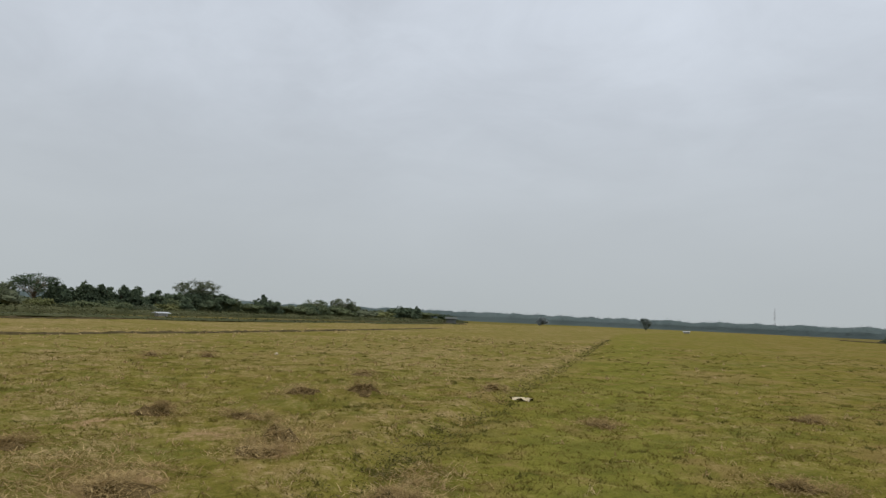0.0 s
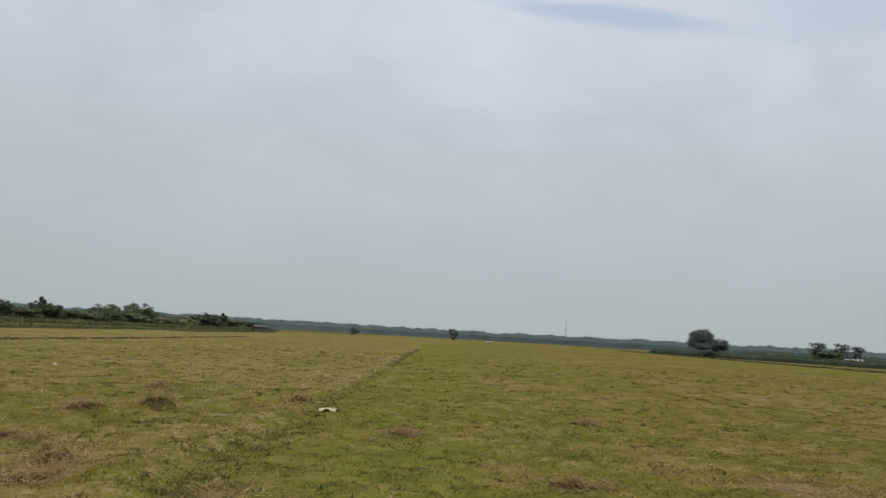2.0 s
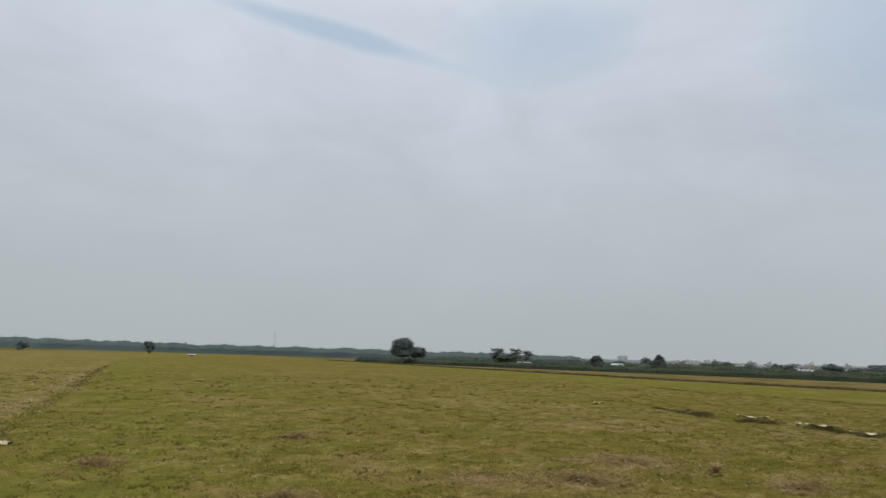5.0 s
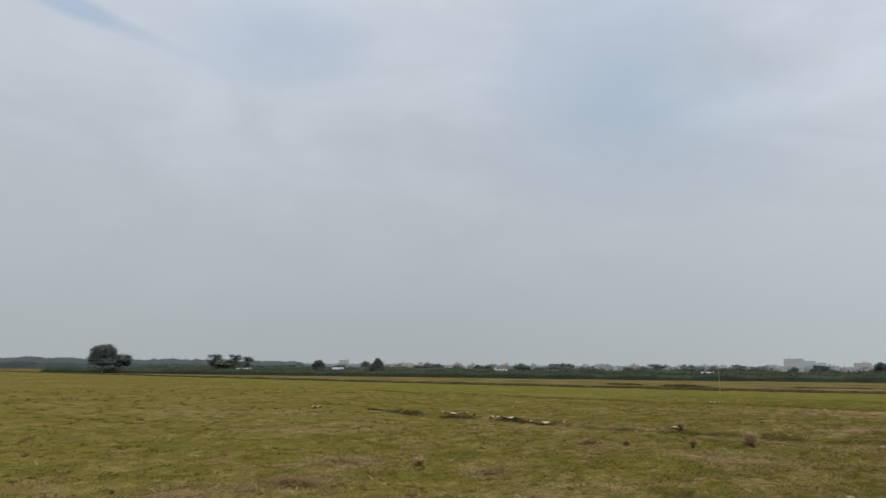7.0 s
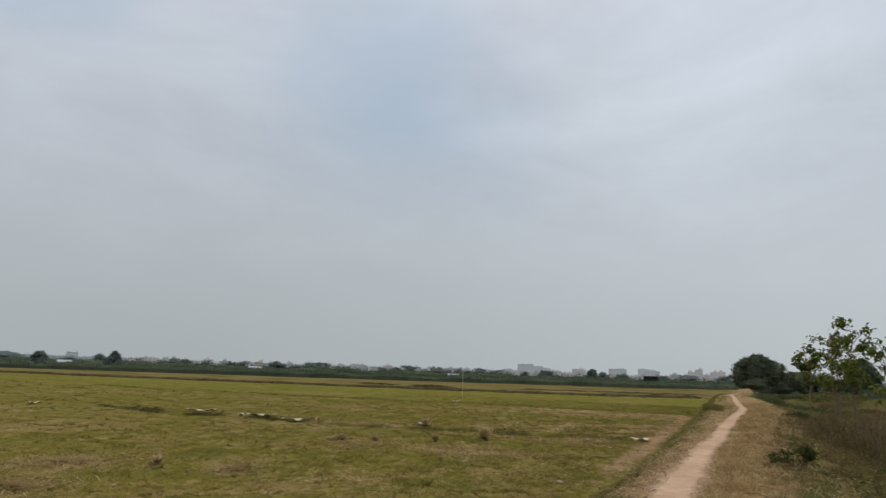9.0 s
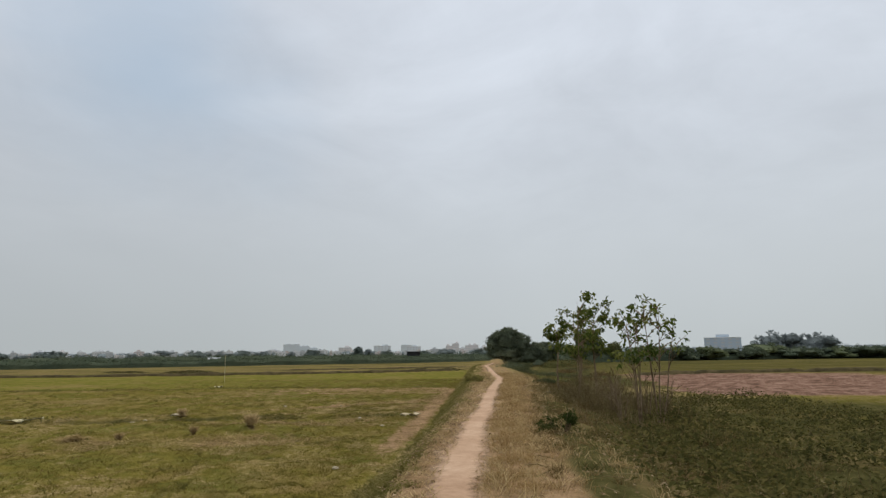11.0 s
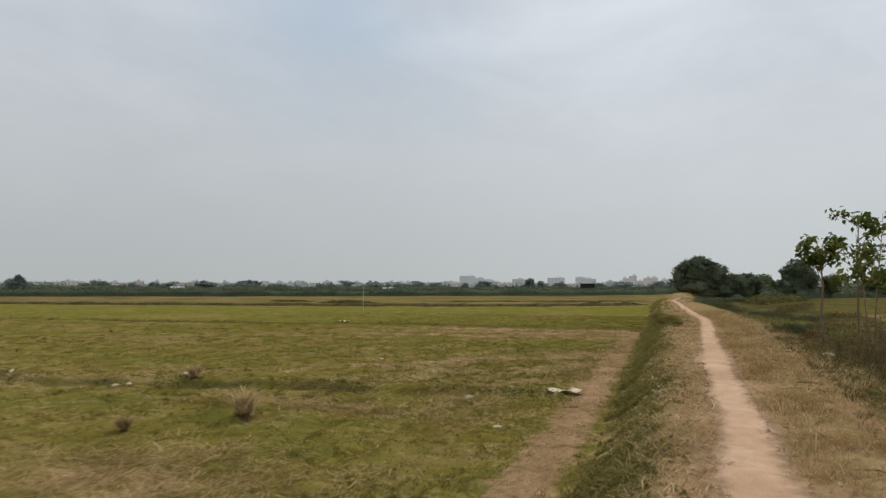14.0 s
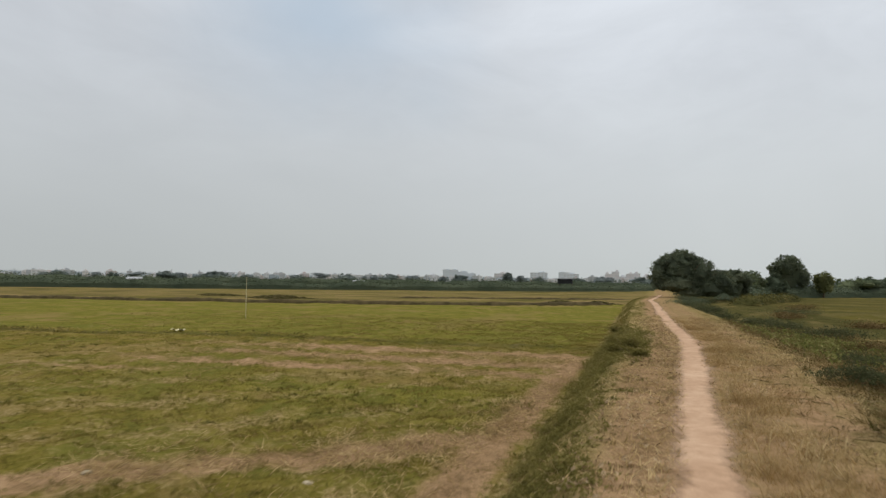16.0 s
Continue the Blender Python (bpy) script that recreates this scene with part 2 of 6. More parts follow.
MAT = {
    "ground": ground_material(),
    "path": path_material(),
    "bund": plain("weedy_bund_earth", (0.045, 0.037, 0.017), (0.105, 0.080, 0.038), 1.2, 0.95, 0.0, 0.05),
    "grass": leafy("mown_grass", (0.113, 0.095, 0.021), (0.170, 0.137, 0.031), (0.271, 0.192, 0.066), 0.6, 0.8, 0.45, 2.5),
    "hay": leafy("dry_hay", (0.161, 0.106, 0.042), (0.305, 0.212, 0.092), (0.460, 0.338, 0.173), 1.0, 0.8, 0.45, 2.0),
    "brown_hay": leafy("brown_cut_straw", (0.174, 0.115, 0.045), (0.360, 0.256, 0.112), (0.588, 0.451, 0.222), 1.0, 0.8, 0.4, 1.2),
    "stubble": leafy("bleached_stubble", (0.210, 0.138, 0.053), (0.441, 0.318, 0.148), (0.693, 0.541, 0.296), 1.0, 0.8, 0.45, 1.0),
    "golden": leafy("dry_standing_grass", (0.190, 0.118, 0.047), (0.360, 0.240, 0.102), (0.520, 0.385, 0.195), 0.8),
    "weed": leafy("bank_weeds", (0.062, 0.074, 0.020), (0.165, 0.170, 0.046), (0.330, 0.305, 0.115), 0.9, 0.8, 0.3, 0.8),
    "tuft": leafy("rank_field_tufts", (0.092, 0.087, 0.022), (0.140, 0.130, 0.033), (0.220, 0.188, 0.058), 1.4, 0.8, 0.45, 2.2),
    "mown": leafy("mown_clumps", (0.118, 0.104, 0.024), (0.170, 0.147, 0.034), (0.245, 0.200, 0.060), 2.4, 0.8, 0.45, 2.4, 0.35),
    "bank": leafy("dark_bank_weeds", (0.108, 0.098, 0.029), (0.206, 0.180, 0.053), (0.360, 0.299, 0.113), 1.1, 0.75, 0.5, 1.8, 0.5),
    "conifer": leafy("dark_conifer_leaves", (0.063, 0.086, 0.058), (0.095, 0.126, 0.078), (0.146, 0.178, 0.104), 0.25),
    "deep": leafy("deep_green_leaves", (0.094, 0.114, 0.080), (0.145, 0.171, 0.111), (0.228, 0.240, 0.146), 0.25),
    # far leaves: lightened and greyed so the colour itself carries haze
    "haze_tinted": leafy("haze_tinted_far_leaves", (0.128, 0.159, 0.143), (0.173, 0.207, 0.187), (0.220, 0.256, 0.225), 0.1, 0.9, 0.4, 1.0),
    "yellow": leafy("yellowish_leaves", (0.110, 0.125, 0.055), (0.190, 0.200, 0.085), (0.300, 0.295, 0.140), 0.25),
    # paler still: stronger haze painted into the leaf colour
    "haze_tree": leafy("haze_tinted_tree_leaves", (0.193, 0.224, 0.224), (0.232, 0.266, 0.263), (0.277, 0.311, 0.302), 0.05, 0.9, 0.4, 1.0),
    "stalk": leafy("dry_stalks", (0.067, 0.048, 0.019), (0.151, 0.114, 0.050), (0.332, 0.268, 0.137), 0.8, 0.8, 0.2, 0.3),
    "brown_grass": leafy("brownish_rough_grass", (0.090, 0.059, 0.024), (0.190, 0.126, 0.052), (0.356, 0.248, 0.118), 0.6, 0.8, 0.2, 1.0),
    "litter": leafy("dead_leaves", (0.180, 0.115, 0.060), (0.380, 0.270, 0.155), (0.580, 0.450, 0.290), 1.0),
    "furrow": leafy("furrow_weeds", (0.060, 0.056, 0.020), (0.115, 0.102, 0.038), (0.280, 0.225, 0.110), 0.9, 0.8, 0.3, 0.8),
    "dead": leafy("withered_weeds", (0.061, 0.042, 0.016), (0.142, 0.100, 0.039), (0.354, 0.252, 0.118), 0.7, 0.8, 0.3, 0.4),
    "rank": leafy("rank_weeds", (0.037, 0.038, 0.013), (0.088, 0.085, 0.026), (0.230, 0.188, 0.067), 0.7),
    # soil-brown matted straw, darkened further to paint the shadow under a mound
    "shaded_litter_soil": plain("shaded_matted_brown_straw", (0.068, 0.048, 0.019), (0.161, 0.113, 0.053), 7.0, 0.95, 0.0, 0.03),
    "leaf": leafy("sapling_leaves", (0.036, 0.056, 0.014), (0.100, 0.130, 0.030), (0.270, 0.265, 0.075), 1.2, 0.5, 0.45),
    "shrub": leafy("shrub_leaves", (0.022, 0.034, 0.010), (0.050, 0.070, 0.018), (0.105, 0.115, 0.035), 1.2),
    # lighter than bare leaf colour, standing in for haze over the distance
    "tree": leafy("tree_leaves", (0.085, 0.108, 0.063), (0.144, 0.173, 0.095), (0.224, 0.249, 0.129), 0.25),
    "olive": leafy("pale_tree_leaves", (0.085, 0.105, 0.070), (0.135, 0.155, 0.095), (0.200, 0.215, 0.130), 0.25),
    # hedge leaves likewise lifted in colour to suggest haze
    "hedge": leafy("hedge_leaves", (0.065, 0.087, 0.062), (0.108, 0.134, 0.086), (0.162, 0.184, 0.114), 0.08),
    "under": leafy("dull_undergrowth", (0.058, 0.066, 0.032), (0.098, 0.106, 0.050), (0.165, 0.160, 0.082), 0.2),
    # both woods colours are paled and blued to imitate haze
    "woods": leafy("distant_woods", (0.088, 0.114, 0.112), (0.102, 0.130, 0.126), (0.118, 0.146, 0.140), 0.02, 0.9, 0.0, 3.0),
    "farwoods": leafy("haze_tinted_woods", (0.170, 0.200, 0.205), (0.205, 0.235, 0.240), (0.235, 0.265, 0.270), 0.02, 0.9, 0.0, 3.0),
    "bark": plain("grey_brown_bark", (0.119, 0.086, 0.057), (0.250, 0.198, 0.143), 6.0, 0.9, 0.0, 0.01),
    "twig": plain("grey_brown_twigs", (0.134, 0.094, 0.056), (0.280, 0.204, 0.130), 9.0, 0.9),
    "sheet": plain("weathered_pale_sheet", (0.420, 0.327, 0.196), (0.700, 0.589, 0.399), 5.0, 0.7),
    "straw_sheet": plain("dry_pale_sheath", (0.480, 0.420, 0.240), (0.730, 0.660, 0.430), 5.0, 0.8),
    "stone": plain("pale_clod", (0.330, 0.270, 0.175), (0.520, 0.450, 0.330), 12.0, 0.9, 0.0, 0.01),
    "town": plain("pale_town_wall", (0.671, 0.683, 0.703), (0.774, 0.783, 0.801), 0.05, 0.9),
    "town2": plain("rose_town_wall", (0.722, 0.679, 0.670), (0.774, 0.740, 0.731), 0.05, 0.9),
    # grey wall with a bluish haze tint mixed into its colour
    "house_grey": plain("haze_grey_town_wall", (0.420, 0.445, 0.465), (0.560, 0.580, 0.595), 0.05, 0.9),
    "house_red": plain("dull_red_town_wall", (0.520, 0.440, 0.420), (0.640, 0.560, 0.535), 0.05, 0.9),
    # tower wall brought near the sky's tone: haze painted as wall colour
    "tower": plain("haze_tinted_tower_wall", (0.690, 0.738, 0.775), (0.705, 0.752, 0.790), 0.02, 0.9),
    "shed_wall": plain("dull_shed_wall", (0.340, 0.345, 0.340), (0.450, 0.450, 0.440), 0.8, 0.9),
    "hut_wall": plain("dark_hut_wall", (0.085, 0.092, 0.088), (0.130, 0.138, 0.128), 0.8, 0.9),
    # bluer wall, again with haze put into the colour
    "blue_tower": plain("haze_tinted_blue_tower_wall", (0.482, 0.560, 0.638), (0.526, 0.605, 0.682), 0.02, 0.9),
    "roof": plain("grey_roof", (0.720, 0.720, 0.720), (0.820, 0.820, 0.820), 0.3, 0.8),
    "white_roof": plain("white_metal_roof", (0.320, 0.335, 0.345), (0.440, 0.450, 0.460), 0.3, 0.5),
    # glass paled towards the walls, as haze would soften it
    "glass": plain("haze_pale_window", (0.520, 0.540, 0.560), (0.600, 0.615, 0.630), 0.3, 0.4),
    "dark": plain("dark_hut_front", (0.020, 0.022, 0.024), (0.045, 0.047, 0.050), 1.0, 0.8),
    "steel": plain("galvanised_steel", (0.300, 0.310, 0.320), (0.400, 0.410, 0.420), 2.0, 0.5, 0.6),
}

# ---- mesh tools ----
rng = np.random.default_rng(7)


def mesh_of(name, verts, faces, mat, smooth=False):
    """A mesh from an array of vertices and an array of faces of one size."""
    verts, faces = np.asarray(verts, np.float32), np.asarray(faces, np.int32)
    me = bpy.data.meshes.new(name)
    k = faces.shape[1]
    me.vertices.add(len(verts))
    me.vertices.foreach_set("co", verts.ravel())
    me.loops.add(faces.size)
    me.loops.foreach_set("vertex_index", faces.ravel())
    me.polygons.add(len(faces))
    me.polygons.foreach_set("loop_start", np.arange(0, faces.size, k, dtype=np.int32))
    me.update(calc_edges=True)
    me.polygons.foreach_set("use_smooth", np.full(len(faces), smooth))
    me.materials.append(mat)
    return me


def thing(name, label, category, at=(0, 0, 0), group="", turn=0.0):
    """An empty at a thing's base, to carry its parts."""
    ob = new(name)
    ob.matrix_basis = pose(*at, 0, 0, turn)
    ob.empty_display_size = 0.1
    return tagged(ob, label, category, group)


def part(name, me, parent, label=""):
    ob = new(name, me)
    ob.parent = parent
    return tagged(ob, label)


def join(pieces):
    """One vertex and face array out of several."""
    vs, fs, base = [], [], 0
    for v, f in pieces:
        vs.append(np.asarray(v, float))
        fs.append(np.asarray(f, int) + base)
        base += len(v)
    return np.concatenate(vs), np.concatenate(fs)


def tube(points, radii, sides=6):
    """A tapered tube along points, closed at its ends by narrow rings."""
    p = np.asarray(points, float)
    r = np.asarray(radii, float)
    t = np.gradient(p, axis=0)
    t /= np.linalg.norm(t, axis=1, keepdims=True) + 1e-9
    ref = np.where(np.abs(t[:, 2:3]) > 0.9, np.array([[1.0, 0, 0]]), np.array([[0, 0, 1.0]]))
    u = np.cross(t, ref)
    u /= np.linalg.norm(u, axis=1, keepdims=True) + 1e-9
    q = np.cross(t, u)
    a = np.linspace(0, 2 * np.pi, sides, endpoint=False)
    ring = p[:, None] + r[:, None, None] * (u[:, None] * np.cos(a)[None, :, None] + q[:, None] * np.sin(a)[None, :, None])
    n = len(p)
    i, j = np.meshgrid(np.arange(n - 1), np.arange(sides), indexing="ij")
    j2 = (j + 1) % sides
    f = np.stack([i * sides + j, i * sides + j2, (i + 1) * sides + j2, (i + 1) * sides + j], -1).reshape(-1, 4)
    return ring.reshape(-1, 3), f


def box(x0, y0, z0, x1, y1, z1):
    v = [(x, y, z) for z in (z0, z1) for x, y in ((x0, y0), (x1, y0), (x1, y1), (x0, y1))]
    return v, [(3, 2, 1, 0), (4, 5, 6, 7), (0, 1, 5, 4), (1, 2, 6, 5), (2, 3, 7, 6), (3, 0, 4, 7)]


def unit(n):
    v = rng.normal(size=(n, 3))
    return v / np.linalg.norm(v, axis=1, keepdims=True)


def leaves(centres, size, aspect=0.5, droop=0.0, flat=0.9):
    """A folded leaf of four corners round each centre, more or less turned up to the sky."""
    n = len(centres)
    face = unit(n)
    face[:, 2] = np.abs(face[:, 2]) + flat
    face /= np.linalg.norm(face, axis=1, keepdims=True)
    u = np.cross(face, unit(n))
    u /= np.linalg.norm(u, axis=1, keepdims=True) + 1e-9
    u[:, 2] -= droop
    u /= np.linalg.norm(u, axis=1, keepdims=True)
    v = np.cross(face, u)
    v /= np.linalg.norm(v, axis=1, keepdims=True) + 1e-9
    s = (np.asarray(size) * rng.uniform(0.7, 1.3, n))[:, None]
    fold = face * s * 0.15
    p = np.stack([centres - u * s * 0.5, centres + v * s * aspect * 0.5 + fold, centres + u * s * 0.5, centres - v * s * aspect * 0.5 + fold], 1)
    return p.reshape(-1, 3), np.arange(4 * n).reshape(-1, 4)


def spikes(roots, length, width, lean):
    """A short blade of one narrow triangle at each root."""
    n = len(roots)
    a, b = rng.uniform(0, 2 * np.pi, n), rng.uniform(0, 2 * np.pi, n)
    side = np.stack([np.cos(a), np.sin(a), np.zeros(n)], 1)
    out = np.stack([np.cos(b), np.sin(b), np.zeros(n)], 1)
    way = np.array([[0, 0, 1.0]]) + out * (lean * rng.uniform(0.3, 1.7, n))[:, None]
    way /= np.linalg.norm(way, axis=1, keepdims=True)
    L = (np.asarray(length) * rng.uniform(0.6, 1.4, n))[:, None]
    w2 = (np.asarray(width) * rng.uniform(0.6, 1.4, n) * 0.5)[:, None]
    v = np.stack([roots - side * w2, roots + side * w2, roots + way * L], 1).reshape(-1, 3)
    return v, np.arange(3 * n).reshape(-1, 3)


def blades(roots, length, width, lean=0.5, curl=0.3):
    """A grass blade of one bent strip at each root: a quad and a tip folded into two quads."""
    n = len(roots)
    a = rng.uniform(0, 2 * np.pi, n)
    side = np.stack([np.cos(a), np.sin(a), np.zeros(n)], 1)
    b = rng.uniform(0, 2 * np.pi, n)
    out = np.stack([np.cos(b), np.sin(b), np.zeros(n)], 1)
    L = (np.asarray(length) * rng.uniform(0.6, 1.4, n))[:, None]
    k = (lean * rng.uniform(0.3, 1.7, n))[:, None]
    up = np.array([[0, 0, 1.0]])
    way = up + out * k
    way /= np.linalg.norm(way, axis=1, keepdims=True)
    tip = roots + way * L + out * L * curl - up * L * curl * 0.4
    mid = roots + way * L * 0.55
    w2 = (np.asarray(width) * rng.uniform(0.6, 1.4, n) * 0.5)[:, None]
    v = np.stack([roots - side * w2, roots + side * w2, mid + side * w2 * 0.9, tip, mid - side * w2 * 0.9], 1).reshape(-1, 3)
    i = np.arange(n)[:, None] * 5
    f = np.concatenate([i + np.array([[0, 1, 2, 4]]), ], 0)
    g = i + np.array([[4, 2, 3]])
    return v, f, g


def blade_mesh(name, roots, length, width, mat, lean=0.5, curl=0.3):
    v, f, g = blades(roots, length, width, lean, curl)
    tris = np.concatenate([f[:, [0, 1, 2]], f[:, [0, 2, 3]], g])
    return mesh_of(name, v, tris, mat)


def lobed(lobes, n, clump, inner=0.25, share=28):
    """Leaf places in clumps over and inside a crown made of oval lobes."""
    lobes = np.asarray(lobes, float)
    area = lobes[:, 3] * lobes[:, 5] + lobes[:, 3] * lobes[:, 4]
    knots = max(6, n // share)
    which = rng.choice(len(lobes), knots, p=area / area.sum())
    d = unit(knots)
    d[:, 2] = np.where(d[:, 2] < -0.35, -d[:, 2], d[:, 2])
    r = np.where(rng.random(knots) < inner, rng.uniform(0.15, 0.7, knots), rng.uniform(0.80, 1.02, knots))
    c = lobes[which, :3] + d * lobes[which, 3:6] * r[:, None]
    pick = rng.integers(0, knots, n)
    return c[pick] + rng.normal(size=(n, 3)) * clump * np.array([1, 1, 0.7]), c


def core(lobes, scale):
    """Uneven solid hearts of the lobes, so that a crown is dense inside."""
    pieces = []
    for lx, ly, lz, rx, ry, rz in lobes:
        rings, seg = 5, 9
        pts = []
        for i in range(rings + 1):
            th = math.pi * i / rings
            for j in range(seg):
                a = 6.2832 * j / seg
                k = scale * rng.uniform(0.85, 1.1)
                pts.append((lx + rx * k * math.sin(th) * math.cos(a), ly + ry * k * math.sin(th) * math.sin(a), max(0.05, lz + rz * k * math.cos(th))))
        f = [(i * seg + j, i * seg + (j + 1) % seg, (i + 1) * seg + (j + 1) % seg, (i + 1) * seg + j) for i in range(rings) for j in range(seg)]
        pieces.append((np.array(pts), np.array(f)))
    return join(pieces)


def tree(name, label, at, lobes, leaf, n, clump, mat, bark_r=0.2, group="", limbs=7, share=28, inner=0.25, dense=True):
    """A tree: a tapered trunk with limbs reaching into the crown, and a crown of leaf clumps."""
    root = thing(name, label, "tree" if "shrub" not in name else "shrub", at, group)
    at0 = np.zeros(3)
    pts, knots = lobed(lobes, n, clump, inner, share)
    lob = np.asarray(lobes, float)
    fork = np.array([lob[0, 0] * 0.4, lob[0, 1] * 0.4, max(0.3, (lob[:, 2] - lob[:, 5]).min() + 0.25 * lob[0, 5])])
    top = lob[0, :3] + np.array([0, 0, lob[0, 5] * 0.4])
    bend = rng.normal(size=3) * bark_r * 0.8
    pieces = [tube([at0 - (0, 0, 0.3), at0 + fork * 0.5 + bend * (1, 1, 0), fork, (fork + top) / 2 + bend, top], [bark_r * 1.25, bark_r, bark_r * 0.8, bark_r * 0.45, bark_r * 0.12])]
    for k in knots[rng.permutation(len(knots))[:limbs]]:
        start = fork + (top - fork) * rng.uniform(0, 0.55)
        mid = (start + k) / 2 + (0, 0, abs(k[2] - start[2]) * 0.15)
        pieces.append(tube([start, mid, k], [bark_r * 0.42, bark_r * 0.25, bark_r * 0.07], 5))
    v, f = join(pieces)
    part("trunk", mesh_of("trunk", v, f, MAT["bark"], True), root)
    m = n // 4
    which = rng.integers(0, len(lob), m)
    deep = lob[which, :3] + unit(m) * lob[which, 3:6] * (rng.random(m) ** 0.5 * 0.8)[:, None]
    deep[:, 2] = np.maximum(deep[:, 2], leaf)
    heart = [core(lobes, 0.76)] if dense and lob[0, 5] > 0.6 else []
    deep = [leaves(deep, leaf * 1.6, 0.7, 0.0, 0.2)] if dense else []
    v, f = join(heart + [leaves(pts, leaf, 0.6, 0.0, 0.4)] + deep)
    part("crown", mesh_of("crown", v, f, mat), root)
    return root


# ---- the lie of the land ----
PATH_LINE = np.array([(-60, -6.5), (-10, -2.1), (0, -1.12), (5, -0.62), (9.9, -0.15), (12.1, 0.02), (16.9, 0.32), (20.5, 0.48), (23.5, 0.62), (27.2, 0.89), (31.2, 1.08), (36.6, 1.34), (43.4, 1.62), (48, 1.98), (51.5, 2.42), (54.5, 2.78), (61.7, 3.5), (72, 4.6), (83, 5.6), (96, 7.2), (106, 7.5), (150, 9.5), (200, 14.0), (300, 22.0)])
TRACK_LINE = np.array([(-3.0, 2.5), (-4.0, 6.5), (-4.6, 9.3), (-4.9, 13), (-5.7, 19), (-7.2, 31), (-10.3, 55), (-19, 121), (-24, 160)])
FURROW_LINE = np.array([(25.4, 4.0), (25.1, 5.9), (24.2, 10.4), (23.6, 12.2), (23.1, 14.5), (22.75, 17.2), (22.6, 20.4), (22.25, 23.0), (21.9, 28.8), (21.7, 34.0)])
FURROW_FAR = np.array([(49.2, 3.0), (48.5, 10.0), (47.6, 20.0), (45.2, 28.0), (41.0, 60.0)])
BUND_LINE = np.array([(40, 300), (56, 176), (67.5, 95), (75, 63), (80.5, 40), (85, 27), (94, 15), (99, 11.5)])


def path_y(x):
    return sum(np.interp(x + d, PATH_LINE[:, 0], PATH_LINE[:, 1]) for d in (-1.2, -0.4, 0.4, 1.2)) / 4


def step(v, a, b):
    t = np.clip((v - a) / (b - a), 0, 1)
    return t * t * (3 - 2 * t)


def hump(v, half):
    return np.exp(-(v / half) ** 2)


def waves(x, y, scale, seed):
    """Smooth random relief, about -1 to 1, from a few crossed waves."""
    g = np.random.default_rng(seed)
    out = np.zeros(np.broadcast(x, y).shape)
    for k in range(9):
        a, ph, s = g.uniform(0, 6.283), g.uniform(0, 6.283), scale * g.uniform(0.6, 1.8)
        out = out + np.sin((x * math.cos(a) + y * math.sin(a)) * 6.283 / s + ph + 0.7 * np.sin(x / s * 1.7 + k))
    return out / 4.0


def mottle(x, y, scale, seed):
    return 0.5 + 0.5 * np.clip(waves(x, y, scale, seed), -1, 1)


MOUNDS = [(-8.6, 14.1, 1.1, 0.14), (-9.7, 13.0, 1.0, 0.13), (-6.5, 8.2, 0.8, 0.10), (-9.9, 8.5, 0.8, 0.10), (10.3, 10.8, 0.8, 0.08), (8.4, 11.6, 1.5, 0.09), (21.4, 8.0, 0.9, 0.10), (24.7, 12.4, 1.0, 0.08), (18.1, 11.8, 0.8, 0.06), (16.5, 8.6, 0.9, 0.07)]


def foot_offset(x):
    return np.interp(x, [-10, 14, 20, 25, 28, 32, 36, 45, 62, 100], [1.70, 1.62, 1.70, 1.83, 1.95, 2.11, 2.30, 2.62, 2.70, 2.6])


def brow_offset(x):
    """How far from the path's middle the dry verge gives way to the green slope."""
    return np.interp(x, [12, 25, 31, 36, 38.5, 41.5, 48, 60], [0.80, 0.90, 1.05, 1.25, 1.45, 1.15, 0.98, 1.00])


